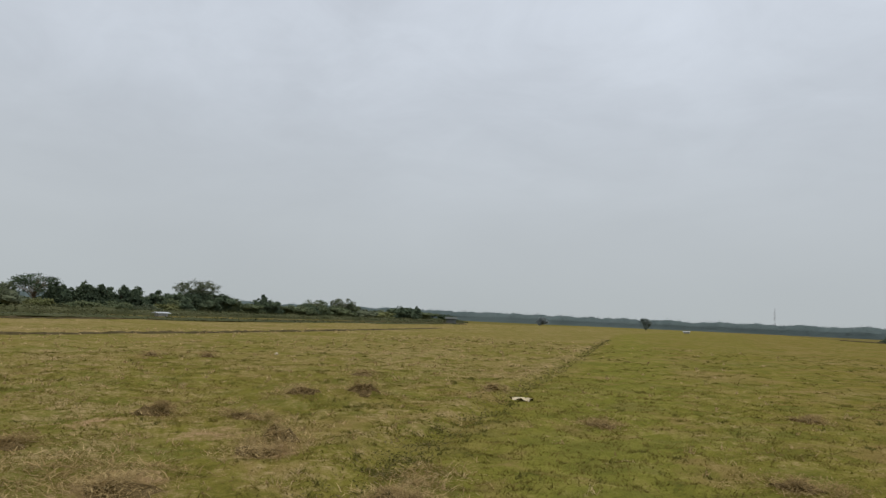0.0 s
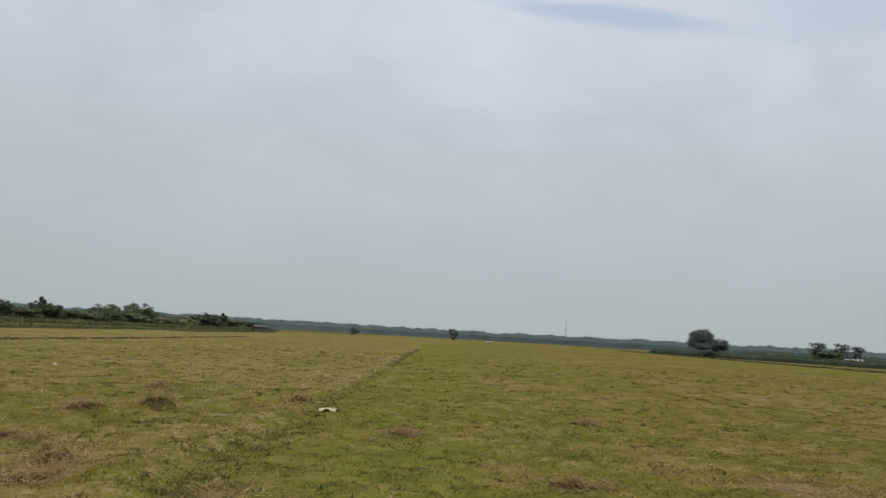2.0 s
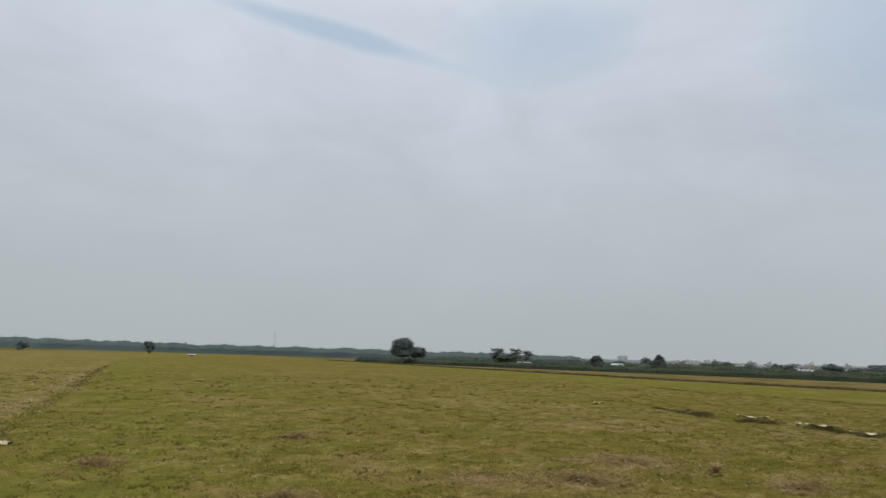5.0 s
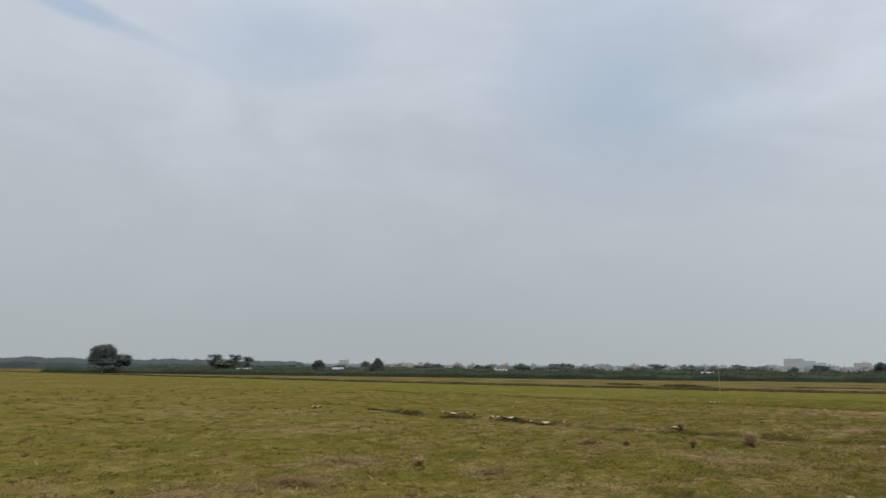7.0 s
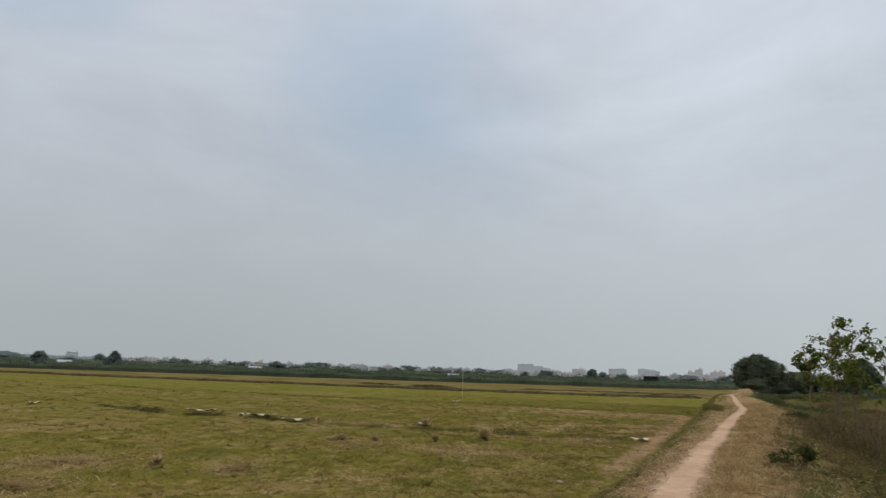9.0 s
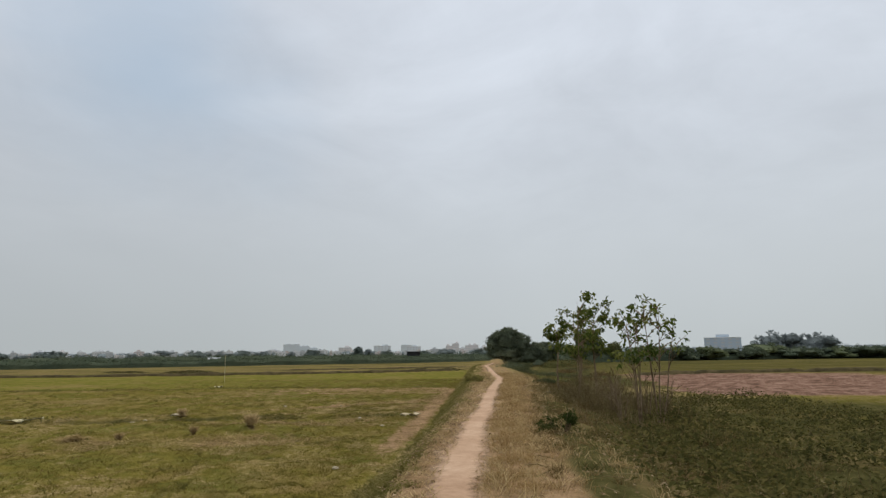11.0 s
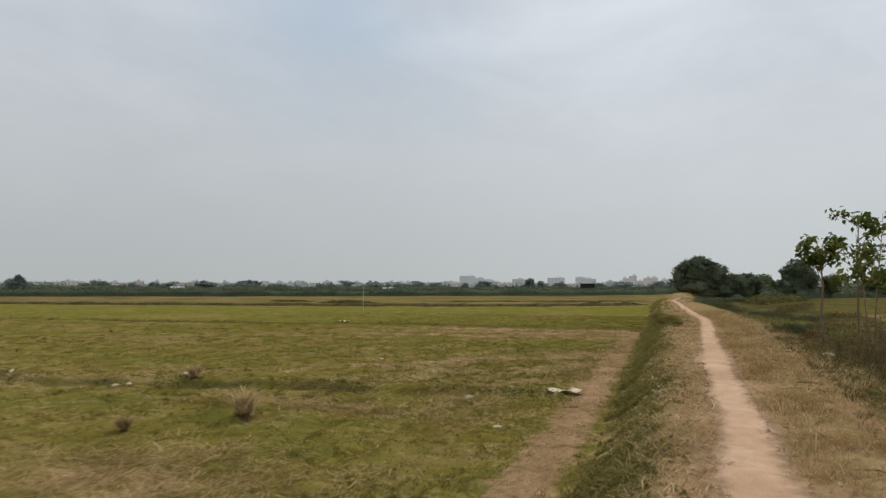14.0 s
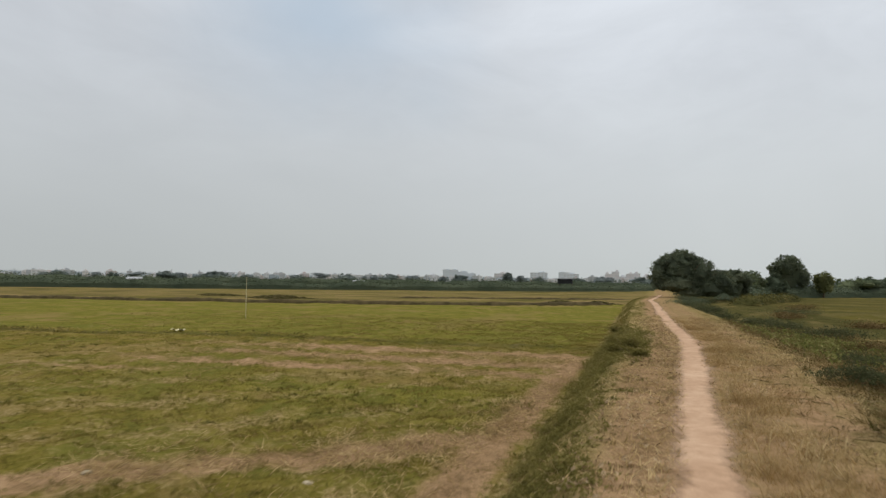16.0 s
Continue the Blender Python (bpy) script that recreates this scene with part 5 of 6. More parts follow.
# ---- things lying on the field ----
def sheet(name, label, x, y, length, width, turn, curl, mat, group="", jag=0.0):
    """A crumpled, curled sheet with thickness."""
    nx, ny = 14, 6
    u, q = np.meshgrid(np.linspace(-0.5, 0.5, nx), np.linspace(-0.5, 0.5, ny), indexing="ij")
    taper = 1 - 1.1 * np.abs(u) ** 2.0
    g = np.random.default_rng(int(abs(x * 31 + y * 17)) + 3)
    px = u * length
    py = q * width * taper + (0.12 * width * jag + 0.10 * length * (1 - jag)) * np.sin(u * 6 + g.uniform(0, 6))
    edge = (np.abs(q) > 0.45) | (np.abs(u) > 0.45)
    px = px + edge * g.normal(size=u.shape) * length * 0.035 * jag
    py = py + edge * g.normal(size=u.shape) * width * 0.13 * jag
    pz = 0.03 + curl * (np.abs(u * 2) ** 2.2) * 0.5 + curl * (q * 2) ** 2 * 0.45 + g.normal(size=u.shape) * 0.012 + 0.035 * np.sin(u * 11 + q * 4)
    top = np.stack([px, py, np.maximum(pz, 0.012)], -1).reshape(-1, 3)
    low = top - (0, 0, 0.010)
    v = np.concatenate([top, low])
    n = nx * ny
    f = []
    for i in range(nx - 1):
        for j in range(ny - 1):
            a = i * ny + j
            f.append((a, a + ny, a + ny + 1, a + 1))
            f.append((n + a, n + a + 1, n + a + ny + 1, n + a + ny))
    for i in range(nx - 1):
        for j in (0, ny - 1):
            a = i * ny + j
            f.append((a, a + ny, n + a + ny, n + a))
    ob = new(name, mesh_of(name, v, f, mat, True))
    ob.matrix_basis = pose(x, y, float(land(x, y)) + 0.015, 0, 0, turn)
    tagged(ob, label, name.split("_")[-1], group)


sheet("plastic_sheet", "crumpled pale sheet lying on the mud", 26.03, 3.75, 0.78, 0.28, 108, 0.05, MAT["sheet"], "", 1.0)
sheet("plastic_sheet", "flat white scrap of plastic on the grass", -5.06, 16.6, 0.55, 0.5, 40, 0.02, MAT["sheet"], "", 0.6)
for lx, ly, ll, turn in ((22.5, 23.1, 1.3, -50), (22.75, 20.8, 0.8, 55), (22.9, 19.8, 1.2, -80), (22.75, 17.4, 1.5, -66)):
    sheet("dry_sheath", "pale dry curled plant sheath on the low ridge", lx, ly, ll, 0.18, turn, 0.10, MAT["straw_sheet"], "pale sheaths on the ridge")
sheet("dry_sheath", "pale dry curled plant sheath on the low ridge", 47.2, 22.4, 0.6, 0.24, -70, 0.04, MAT["straw_sheet"], "pale sheaths on the ridge")
sheet("dry_sheath", "pale dry curled plant sheath on the grass", 20.6, 33.2, 0.8, 0.3, 10, 0.1, MAT["straw_sheet"])


def clod(x, y, size, label, mat):
    bm = bmesh.new()
    bmesh.ops.create_icosphere(bm, subdivisions=2, radius=size)
    off = Vector((x, y, 0))
    for q in bm.verts:
        k = 1 + 0.55 * noise.noise(q.co / size * 1.1 + off) + 0.2 * noise.noise(q.co / size * 3 + off)
        q.co = Vector((q.co.x * k * 1.25, q.co.y * k, q.co.z * k * 0.6))
    me = bpy.data.meshes.new("clod")
    bm.to_mesh(me)
    bm.free()
    me.materials.append(mat)
    ob = new("clod", me)
    ob.matrix_basis = pose(x, y, float(land(x, y)) + size * 0.25, 0, 0, x * 57)
    tagged(ob, label, "clod")


for cx, cy, cs in ((24.65, 5.33, 0.08), (30.95, 8.0, 0.05), (31.7, 5.4, 0.055), (30.4, -0.67, 0.06), (30.05, -1.47, 0.10), (23.1, 13.2, 0.10), (22.9, 12.6, 0.07), (24.3, 12.3, 0.15), (22.2, 3.9, 0.06), (30.2, 10.4, 0.07), (-20.2, 25.7, 0.12), (21.6, -1.2, 0.06), (27.0, 0.0, 0.05), (14.3, 2.9, 0.06)):
    clod(cx, cy, cs, "small pale lump of dry earth on the ground", MAT["stone"])


def straw_heap(x, y, r, h, n, mat="hay", standing=0.0):
    """A low ragged tangle of cut straw in a few overlapping clumps, some stalks standing up."""
    k = 1 if standing else 5
    cx, cy = rng.normal(size=k) * r * 0.26 * (k > 1), rng.normal(size=k) * r * 0.22 * (k > 1)
    size = r * rng.uniform(0.4, 1.05, k)
    which = rng.integers(0, k, n)
    a, d = rng.uniform(0, 6.283, n), np.abs(rng.normal(size=n)) * 0.75
    px, py = cx[which] + np.cos(a) * d * size[which], cy[which] + np.sin(a) * d * size[which]
    z0 = float(land(x, y))
    pz = land(x + px, y + py) - z0 + rng.random(n) * h * np.exp(-d ** 2)
    category = "straw mound"
    label = "tussock of dry upright stubble stalks" if standing else "low ragged tangle of brown cut straw"
    root = thing("straw_mound", label, category, (x, y, z0), "straw mounds on the field")
    ring = [(0.0, 0.0)] + [(q * r * 0.24, 6.283 * j / 14) for q in (1, 2, 3, 4) for j in range(14)]
    v = []
    for d, a in ring:
        k = d * rng.uniform(0.55, 1.15) * (0.55 if standing else 0.85)
        gx, gy = math.cos(a) * k * 1.1, math.sin(a) * k * 0.9
        rise = h * (0.9 if standing else 1.0) * math.exp(-(k / (r * 0.5)) ** 2) * rng.uniform(0.1, 0.75) - 0.10 * (d > r * 0.7)
        v.append((gx, gy, float(land(x + gx, y + gy)) - z0 + rise))
    f = [(0, 1 + j, 1 + (j + 1) % 14) for j in range(14)]
    f += [t for q in range(3) for j in range(14) for t in ((1 + q * 14 + j, 15 + q * 14 + j, 15 + q * 14 + (j + 1) % 14), (1 + q * 14 + j, 15 + q * 14 + (j + 1) % 14, 1 + q * 14 + (j + 1) % 14))]
    part("mound_body", mesh_of("mound_body", np.array(v), np.array(f), MAT["shaded_litter_soil"]), root, "brown matted base")
    if standing:
        px, py = px * 0.55, py * 0.55
        pz = h * rng.uniform(0.3, 1.0, n)
    me = blade_mesh("loose_straw", np.stack([px, py, pz], -1), 0.10 + r * 0.75 * standing, 0.011 + 0.012 * standing, MAT[mat], 3.0 - 3.3 * standing, 0.25 - 0.1 * standing)
    part("loose_straw", me, root)


for hx, hy, hr, hh in ((-9.65, 12.9, 0.75, 0.22), (-8.5, 14.0, 0.75, 0.27), (-10.0, 8.5, 0.7, 0.16), (-8.8, 9.8, 0.6, 0.13), (-6.5, 18.3, 0.45, 0.18), (-6.6, 8.05, 0.6, 0.2), (-6.4, 7.15, 0.7, 0.14), (-6.3, 4.6, 0.8, 0.16), (-9.6, 5.5, 0.6, 0.14), (9.2, 12.4, 0.9, 0.16), (6.8, 10.3, 0.7, 0.14), (17.7, 11.4, 0.5, 0.12), (1.8, 17.4, 0.7, 0.13), (1.05, 9.7, 0.7, 0.12), (-11.8, 19.5, 0.7, 0.15), (11.1, 9.3, 0.6, 0.10), (-2.4, 13.5, 0.6, 0.1), (-20.8, 21.7, 0.6, 0.2), (-22.4, 20.1, 0.6, 0.2), (-3.4, 5.9, 0.8, 0.12)):
    straw_heap(hx, hy, hr * 1.1, hh * 1.2, int(2400 * hr), "brown_hay")
for hx, hy, hr in ((21.0, 7.8, 0.46), (10.2, 10.6, 0.20), (24.1, 11.9, 0.28), (18.4, 10.5, 0.17), (19.7, 9.0, 0.20)):
    straw_heap(hx, hy, hr, 0.36 * hr, int(110 + 420 * hr), "stubble", 0.7)


def pole(x, y, h):
    root = thing("pole", "thin pale upright pole in the field", "pole", (x, y, float(land(x, y))))
    v, f = tube([(0, 0, -0.2), (0.01, 0, h * 0.5), (0.03, 0.01, h)], [0.019, 0.017, 0.014], 8)
    part("shaft", mesh_of("shaft", v, f, MAT["straw_sheet"], True), root)
    v, f = tube([(0.03, 0.01, h), (0.03, 0.01, h + 0.05)], [0.022, 0.016], 8)
    part("cap", mesh_of("cap", v, f, MAT["sheet"], True), root)


pole(57.6, 27.2, 2.35)


def weed_heap(x, y, long, wide, high, turn):
    """A low heap of raked weeds: an uneven hummock under a coat of withered leaves and stalks."""
    n = int(520 * long)
    u, q = rng.normal(size=n) * 0.42, rng.normal(size=n) * 0.42
    rise = np.exp(-(u * u + q * q) * 2.0) * (0.65 + 0.5 * mottle(u * long, q * wide, 0.9, 33))
    p = np.stack([u * long, q * wide, rise * high * rng.random(n) ** 0.5], -1)
    lv, lf = leaves(p, 0.20, 0.4, 0.0, 0.4)
    ring, seg = 4, 16
    v = [(0, 0, high * 0.7)]
    for r in range(1, ring + 1):
        for k in range(seg):
            a, e = 6.283 * k / seg, r / ring * rng.uniform(0.85, 1.1)
            v.append((math.cos(a) * e * long * 0.55, math.sin(a) * e * wide * 0.55, high * 0.7 * math.exp(-2.2 * e * e) * rng.uniform(0.8, 1.1) - 0.12 * (r == ring)))
    f = [(1 + (r - 1) * seg + k, 1 + r * seg + k, 1 + r * seg + (k + 1) % seg, 1 + (r - 1) * seg + (k + 1) % seg) for r in range(1, ring) for k in range(seg)]
    root = thing("weed_heap", "low brown heap of raked withered weeds", "weed heap", (x, y, float(land(x, y))), "weed heaps beyond the bund", turn)
    cap = v[:1 + seg]
    part("hummock", mesh_of("hummock", v, f, MAT["furrow"], True), root)
    part("crest", mesh_of("crest", cap, [(0, 1 + k, 1 + (k + 1) % seg) for k in range(seg)], MAT["furrow"], True), root)
    part("weed_coat", mesh_of("weed_coat", lv, lf, MAT["furrow"]), root)


for ex, ey, el, eh, et in ((92.6, 50.2, 4.2, 0.46, 118), (93.9, 53.4, 2.2, 0.34, 118), (97.6, 63.0, 3.0, 0.28, 115), (99.2, 67.0, 2.2, 0.30, 115), (101.0, 17.5, 2.6, 0.35, 130), (99.5, 13.0, 2.4, 0.40, 120)):
    weed_heap(ex, ey, el, el * 0.5, eh, et)


# ---- trees and hedges ----
def round_tree(x, y, top, width, mat, n=1300, leaf=0.45, label="broad dark green tree", low=0.25, name="tree", group="", depth=None, bumps=7):
    """A tree whose crown is a handful of overlapping lobes."""
    z = float(land(x, y))
    h = top - z
    d = (depth or width) * 0.5
    w2 = width * 0.5
    lobes = [(0, 0, h * (0.5 + low * 0.5), w2 * 0.72, d * 0.72, h * (0.5 - low * 0.5))]
    for k in range(bumps):
        a = k * 6.283 / bumps + rng.uniform(-0.4, 0.4)
        lobes.append((math.cos(a) * w2 * 0.6, math.sin(a) * d * 0.6, h * rng.uniform(low + 0.18, 0.78), w2 * 0.42, d * 0.42, h * 0.20))
    return tree(name, label, (x, y, z), lobes, leaf, n, leaf * 0.55, mat, max(0.12, h * 0.028), group, 8, 20, 0.3)


# the large tree at the end of the path and its neighbours
z = float(land(116.5, 4.2))
tree("tree", "large dense dark green tree at the end of the path", (116.5, 4.2, z), [(0.3, 1.2, 3.9, 2.9, 2.9, 2.5), (0, 3.3, 3.3, 1.9, 1.7, 1.9), (0, -1.4, 3.5, 2.2, 2.0, 1.9), (0.5, 1.0, 5.3, 1.9, 1.7, 1.3), (0.2, 2.2, 4.7, 1.6, 1.5, 1.3), (0.3, -0.4, 4.7, 1.5, 1.5, 1.2), (0, -3.9, 2.3, 1.9, 1.7, 1.6), (-0.5, 1.2, 2.1, 3.1, 3.1, 1.4), (0, -2.6, 1.6, 2.2, 2.2, 1.5), (-0.3, 3.0, 2.2, 1.7, 1.6, 1.3), (-0.6, -0.4, 1.1, 2.2, 2.2, 1.0)], 0.24, 21000, 0.17, MAT["deep"], 0.30, "", 12, 24, 0.35)
round_tree(122, -1.4, 4.5, 4.6, MAT["deep"], 5000, 0.27, "dark green tree in the row by the path", 0.05)
round_tree(141, -0.5, 4.7, 5.0, MAT["deep"], 3600, 0.33, "dark green tree in the row by the path", 0.1)
round_tree(142, -4.3, 4.6, 4.6, MAT["tree"], 3600, 0.33, "dark green tree in the row by the path", 0.1)
round_tree(146, -8.0, 4.2, 4.5, MAT["hedge"], 3000, 0.33, "green tree in the row by the path", 0.05)
round_tree(161, -11.4, 8.2, 7.4, MAT["deep"], 7500, 0.36, "tall round dark green tree", 0.05)
round_tree(164, -17.5, 5.0, 3.6, MAT["yellow"], 1200, 0.42, "small yellowish green tree", 0.05)
for k in range(24):
    yy = -23 - k * 6.5 + rng.uniform(-1.5, 1.5)
    round_tree(180 + k * 2.2 + rng.uniform(-4, 4), yy, rng.uniform(3.0, 4.9), rng.uniform(9, 14), MAT["hedge" if k % 3 else "tree"], 1900, 0.48, "bushy green tree at the far field edge", 0.02, "tree", "trees at the far field edge")
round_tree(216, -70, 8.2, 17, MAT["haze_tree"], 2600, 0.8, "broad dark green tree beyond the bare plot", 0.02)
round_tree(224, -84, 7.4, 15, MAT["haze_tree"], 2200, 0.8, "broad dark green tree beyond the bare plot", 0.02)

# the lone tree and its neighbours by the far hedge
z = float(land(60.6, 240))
tree("tree", "lone broad dark green tree in front of the woods", (60.6, 240.4, z), [(0.2, 0, 6.8, 3.0, 3.0, 2.6), (-1.6, 0, 6.4, 2.6, 2.6, 2.2), (-0.3, 0, 3.7, 4.2, 3.8, 1.7), (1.8, 0, 6.6, 2.0, 2.2, 2.0), (-3.0, 0, 4.8, 2.0, 2.4, 1.7), (2.4, 0, 5.0, 2.4, 2.4, 1.8), (6.0, 0, 4.6, 2.4, 2.2, 1.7), (7.2, 0.5, 3.4, 1.5, 1.5, 1.3), (4.6, 0, 3.0, 1.7, 1.6, 1.1), (-2.4, 0.3, 7.6, 1.2, 1.2, 1.0)], 0.48, 8000, 0.45, MAT["haze_tinted"], 0.35, "", 10, 20, 0.35)
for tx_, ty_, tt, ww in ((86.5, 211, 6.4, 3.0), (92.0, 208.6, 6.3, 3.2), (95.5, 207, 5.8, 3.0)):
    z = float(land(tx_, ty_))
    tree("tree", "flat-topped dark tree with layered spreading branches", (tx_, ty_, z), [(0, 0, tt - 0.5, ww * 0.62, ww * 0.62, 0.40), (0.9, 0.5, tt - 1.3, ww * 0.6, ww * 0.6, 0.40), (-0.8, 0, tt - 2.2, ww * 0.62, ww * 0.62, 0.55), (0.2, 0, tt - 3.2, ww * 0.6, ww * 0.6, 0.8)], 0.46, 560, 0.34, MAT["haze_tinted"], 0.16, "flat-topped trees", 9, 14, 0.1)
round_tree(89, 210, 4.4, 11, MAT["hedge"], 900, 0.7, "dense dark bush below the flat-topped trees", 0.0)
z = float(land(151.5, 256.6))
tree("tree", "domed dark green tree behind the hedge", (151.5, 256.6, z), [(0, 0, 2.5, 3.3, 3.0, 3.0), (-1.2, 0, 3.2, 1.7, 1.7, 1.9), (1.1, 0, 3.3, 1.7, 1.7, 1.9), (0, 0, 4.2, 1.9, 1.9, 1.4)], 0.45, 3600, 0.28, MAT["haze_tinted"], 0.2, "", 5, 20, 0.35)
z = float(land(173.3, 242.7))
tree("tree", "conical dark green tree behind the hedge", (173.3, 242.7, z), [(0, 0, 1.8, 4.3, 4.0, 1.9), (-0.2, 0, 3.4, 3.4, 3.2, 1.6), (0.1, 0, 4.7, 2.3, 2.2, 1.3), (0, 0, 5.8, 1.4, 1.4, 1.0)], 0.45, 4200, 0.28, MAT["haze_tinted"], 0.2, "", 5, 20, 0.35)
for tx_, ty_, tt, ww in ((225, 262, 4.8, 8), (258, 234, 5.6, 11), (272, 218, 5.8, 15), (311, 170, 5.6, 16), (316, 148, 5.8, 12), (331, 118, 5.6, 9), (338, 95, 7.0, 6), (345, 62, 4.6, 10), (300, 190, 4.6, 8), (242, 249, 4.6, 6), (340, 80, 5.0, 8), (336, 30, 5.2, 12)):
    round_tree(tx_, ty_, tt, ww, MAT["haze_tinted"], 2000, 0.6, "rounded green tree in front of the town", 0.0, "tree", "trees in front of the town")

# trees standing between the hedge and the town, haze put into their leaf colour
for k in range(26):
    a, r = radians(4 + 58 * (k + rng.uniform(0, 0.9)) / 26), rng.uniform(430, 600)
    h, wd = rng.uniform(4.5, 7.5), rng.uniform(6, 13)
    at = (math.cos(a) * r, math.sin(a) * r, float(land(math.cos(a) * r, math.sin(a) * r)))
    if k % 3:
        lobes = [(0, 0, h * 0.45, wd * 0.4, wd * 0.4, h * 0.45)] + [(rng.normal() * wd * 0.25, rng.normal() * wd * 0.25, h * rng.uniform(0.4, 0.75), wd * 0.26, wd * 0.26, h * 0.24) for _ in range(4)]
        tree("tree", "haze-tinted grey green tree before the town", at, lobes, 0.7, 900, 0.45, MAT["haze_tree"], 0.25, "hazy trees before the town", 6, 10, 0.3)
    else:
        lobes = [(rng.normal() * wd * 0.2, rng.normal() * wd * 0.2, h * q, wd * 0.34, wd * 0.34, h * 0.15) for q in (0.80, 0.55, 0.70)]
        tree("tree", "haze-tinted flat-topped tree before the town", at, lobes, 0.6, 700, 0.3, MAT["haze_tree"], 0.25, "hazy trees before the town", 9, 8, 0.2)

# the woods at the western edge
def conifer(x, y, top, width, label="dark pointed conifer in the dense row"):
    """A dark tree with a narrow crown that tapers to a point, clothed to the ground."""
    z = float(land(x, y))
    h = top - z
    lobes = []
    for k in range(7):
        t = k / 6
        r = width * 0.5 * (1.0 - 0.78 * t ** 2.0)
        lobes.append((rng.normal() * 0.12, rng.normal() * 0.12, h * (0.12 + 0.80 * t), r, r, h * 0.13))
    tree("tree", label, (x, y, z), lobes, 0.30, 2300, 0.14, MAT["conifer"], 0.12, "conifers at the western field edge", 5, 14, 0.3)


def airy_tree(x, y, top, width, mat, label, n=2600, leaf=0.24):
    """A tall tree whose open domed crown lets the sky through between its limbs."""
    z = float(land(x, y))
    h = top - z
    w2 = width * 0.5
    lobes = [(0, 0, h * 0.62, w2 * 0.95, w2 * 0.95, h * 0.38)]
    for k in range(7):
        a = k * 0.8976 + rng.uniform(-0.3, 0.3)
        lobes.append((math.cos(a) * w2 * 0.62, math.sin(a) * w2 * 0.62, h * rng.uniform(0.50, 0.74), w2 * 0.38, w2 * 0.38, h * 0.2))
    tree("tree", label, (x, y, z), lobes, leaf, n, 0.26, mat, 0.20, "trees at the western field edge", 26, 26, 0.15, False)


airy_tree(-93, 64.0, 5.9, 6.8, MAT["conifer"], "dark tree with an open domed crown", 3600)
airy_tree(-93, 96.2, 7.2, 8.6, MAT["olive"], "tall tree with a pale airy domed crown", 5200)
airy_tree(-93, 149.5, 5.9, 9.0, MAT["olive"], "tree with a pale airy crown", 2600, 0.3)
airy_tree(-94, 137.0, 5.1, 7.0, MAT["tree"], "tree with an open ragged crown", 2200, 0.3)
for k in range(10):
    conifer(-92 + rng.uniform(-1, 1), 66.0 + k * 2.05 + rng.uniform(-0.4, 0.4), (4.7, 4.5, 5.0, 4.7, 4.9, 4.5, 4.9, 4.6, 4.9, 4.5)[k], rng.uniform(4.4, 5.4))
conifer(-92, 115.0, 5.2, 3.0, "dark pointed tree above the bushes")
conifer(-91, 189.5, 5.2, 4.6, "dark pointed tree at the end of the row")
KINDS = {"olive": "pale olive green tree at the field edge", "tree": "dark green tree at the field edge", "conifer": "dense very dark green tree at the field edge", "shrub": "bushy mid green tree at the field edge", "yellow": "low yellowish green bush at the field edge"}
for tx_, ty_, tt, ww, mk in ((-95, 48, 4.2, 9, "tree"), (-93, 54, 3.9, 8, "tree"), (-92, 59, 4.2, 6.5, "olive"), (-88, 61, 2.3, 4, "yellow"), (-93, 70, 4.2, 6, "conifer"), (-93, 75.5, 4.2, 6, "conifer"), (-93, 81, 4.2, 6, "conifer"), (-88, 68, 2.2, 5, "tree"), (-88, 74, 2.4, 5, "tree"), (-88, 80, 2.0, 5, "olive"), (-89, 85.5, 2.3, 4.5, "yellow"), (-92, 87.5, 3.7, 5.5, "tree"), (-92, 92, 4.7, 6.5, "conifer"), (-91, 96, 5.4, 6.5, "conifer"), (-91, 100, 5.0, 6.5, "conifer"), (-92, 104, 4.1, 6, "tree"), (-92, 109, 3.3, 7, "tree"), (-92, 113.5, 4.4, 4.8, "conifer"), (-92, 118, 4.4, 5.0, "conifer"), (-90, 124, 3.5, 8, "tree"), (-92, 130.5, 3.9, 7, "conifer"), (-92, 136, 4.1, 7, "tree"), (-92, 143, 3.9, 8, "tree"), (-93, 149, 4.2, 8, "tree"), (-92, 157, 3.7, 9, "olive"), (-92, 166, 3.4, 9, "yellow"), (-91, 178, 5.0, 7.5, "conifer"), (-91, 184.5, 4.7, 6.5, "conifer"), (-95, 203, 3.8, 10, "tree"), (-92, 216, 3.2, 7, "conifer")):
    round_tree(tx_, ty_, tt - 0.1, ww * 1.15, MAT[mk], 2600, 0.36, KINDS[mk], 0.0, "tree", "trees at the western field edge")
round_tree(-36, 327, 6.0, 5.2, MAT["haze_tinted"], 2600, 0.42, "single dark tree in front of the far woods", 0.0, bumps=4)
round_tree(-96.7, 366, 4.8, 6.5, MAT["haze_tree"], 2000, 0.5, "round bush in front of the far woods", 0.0)


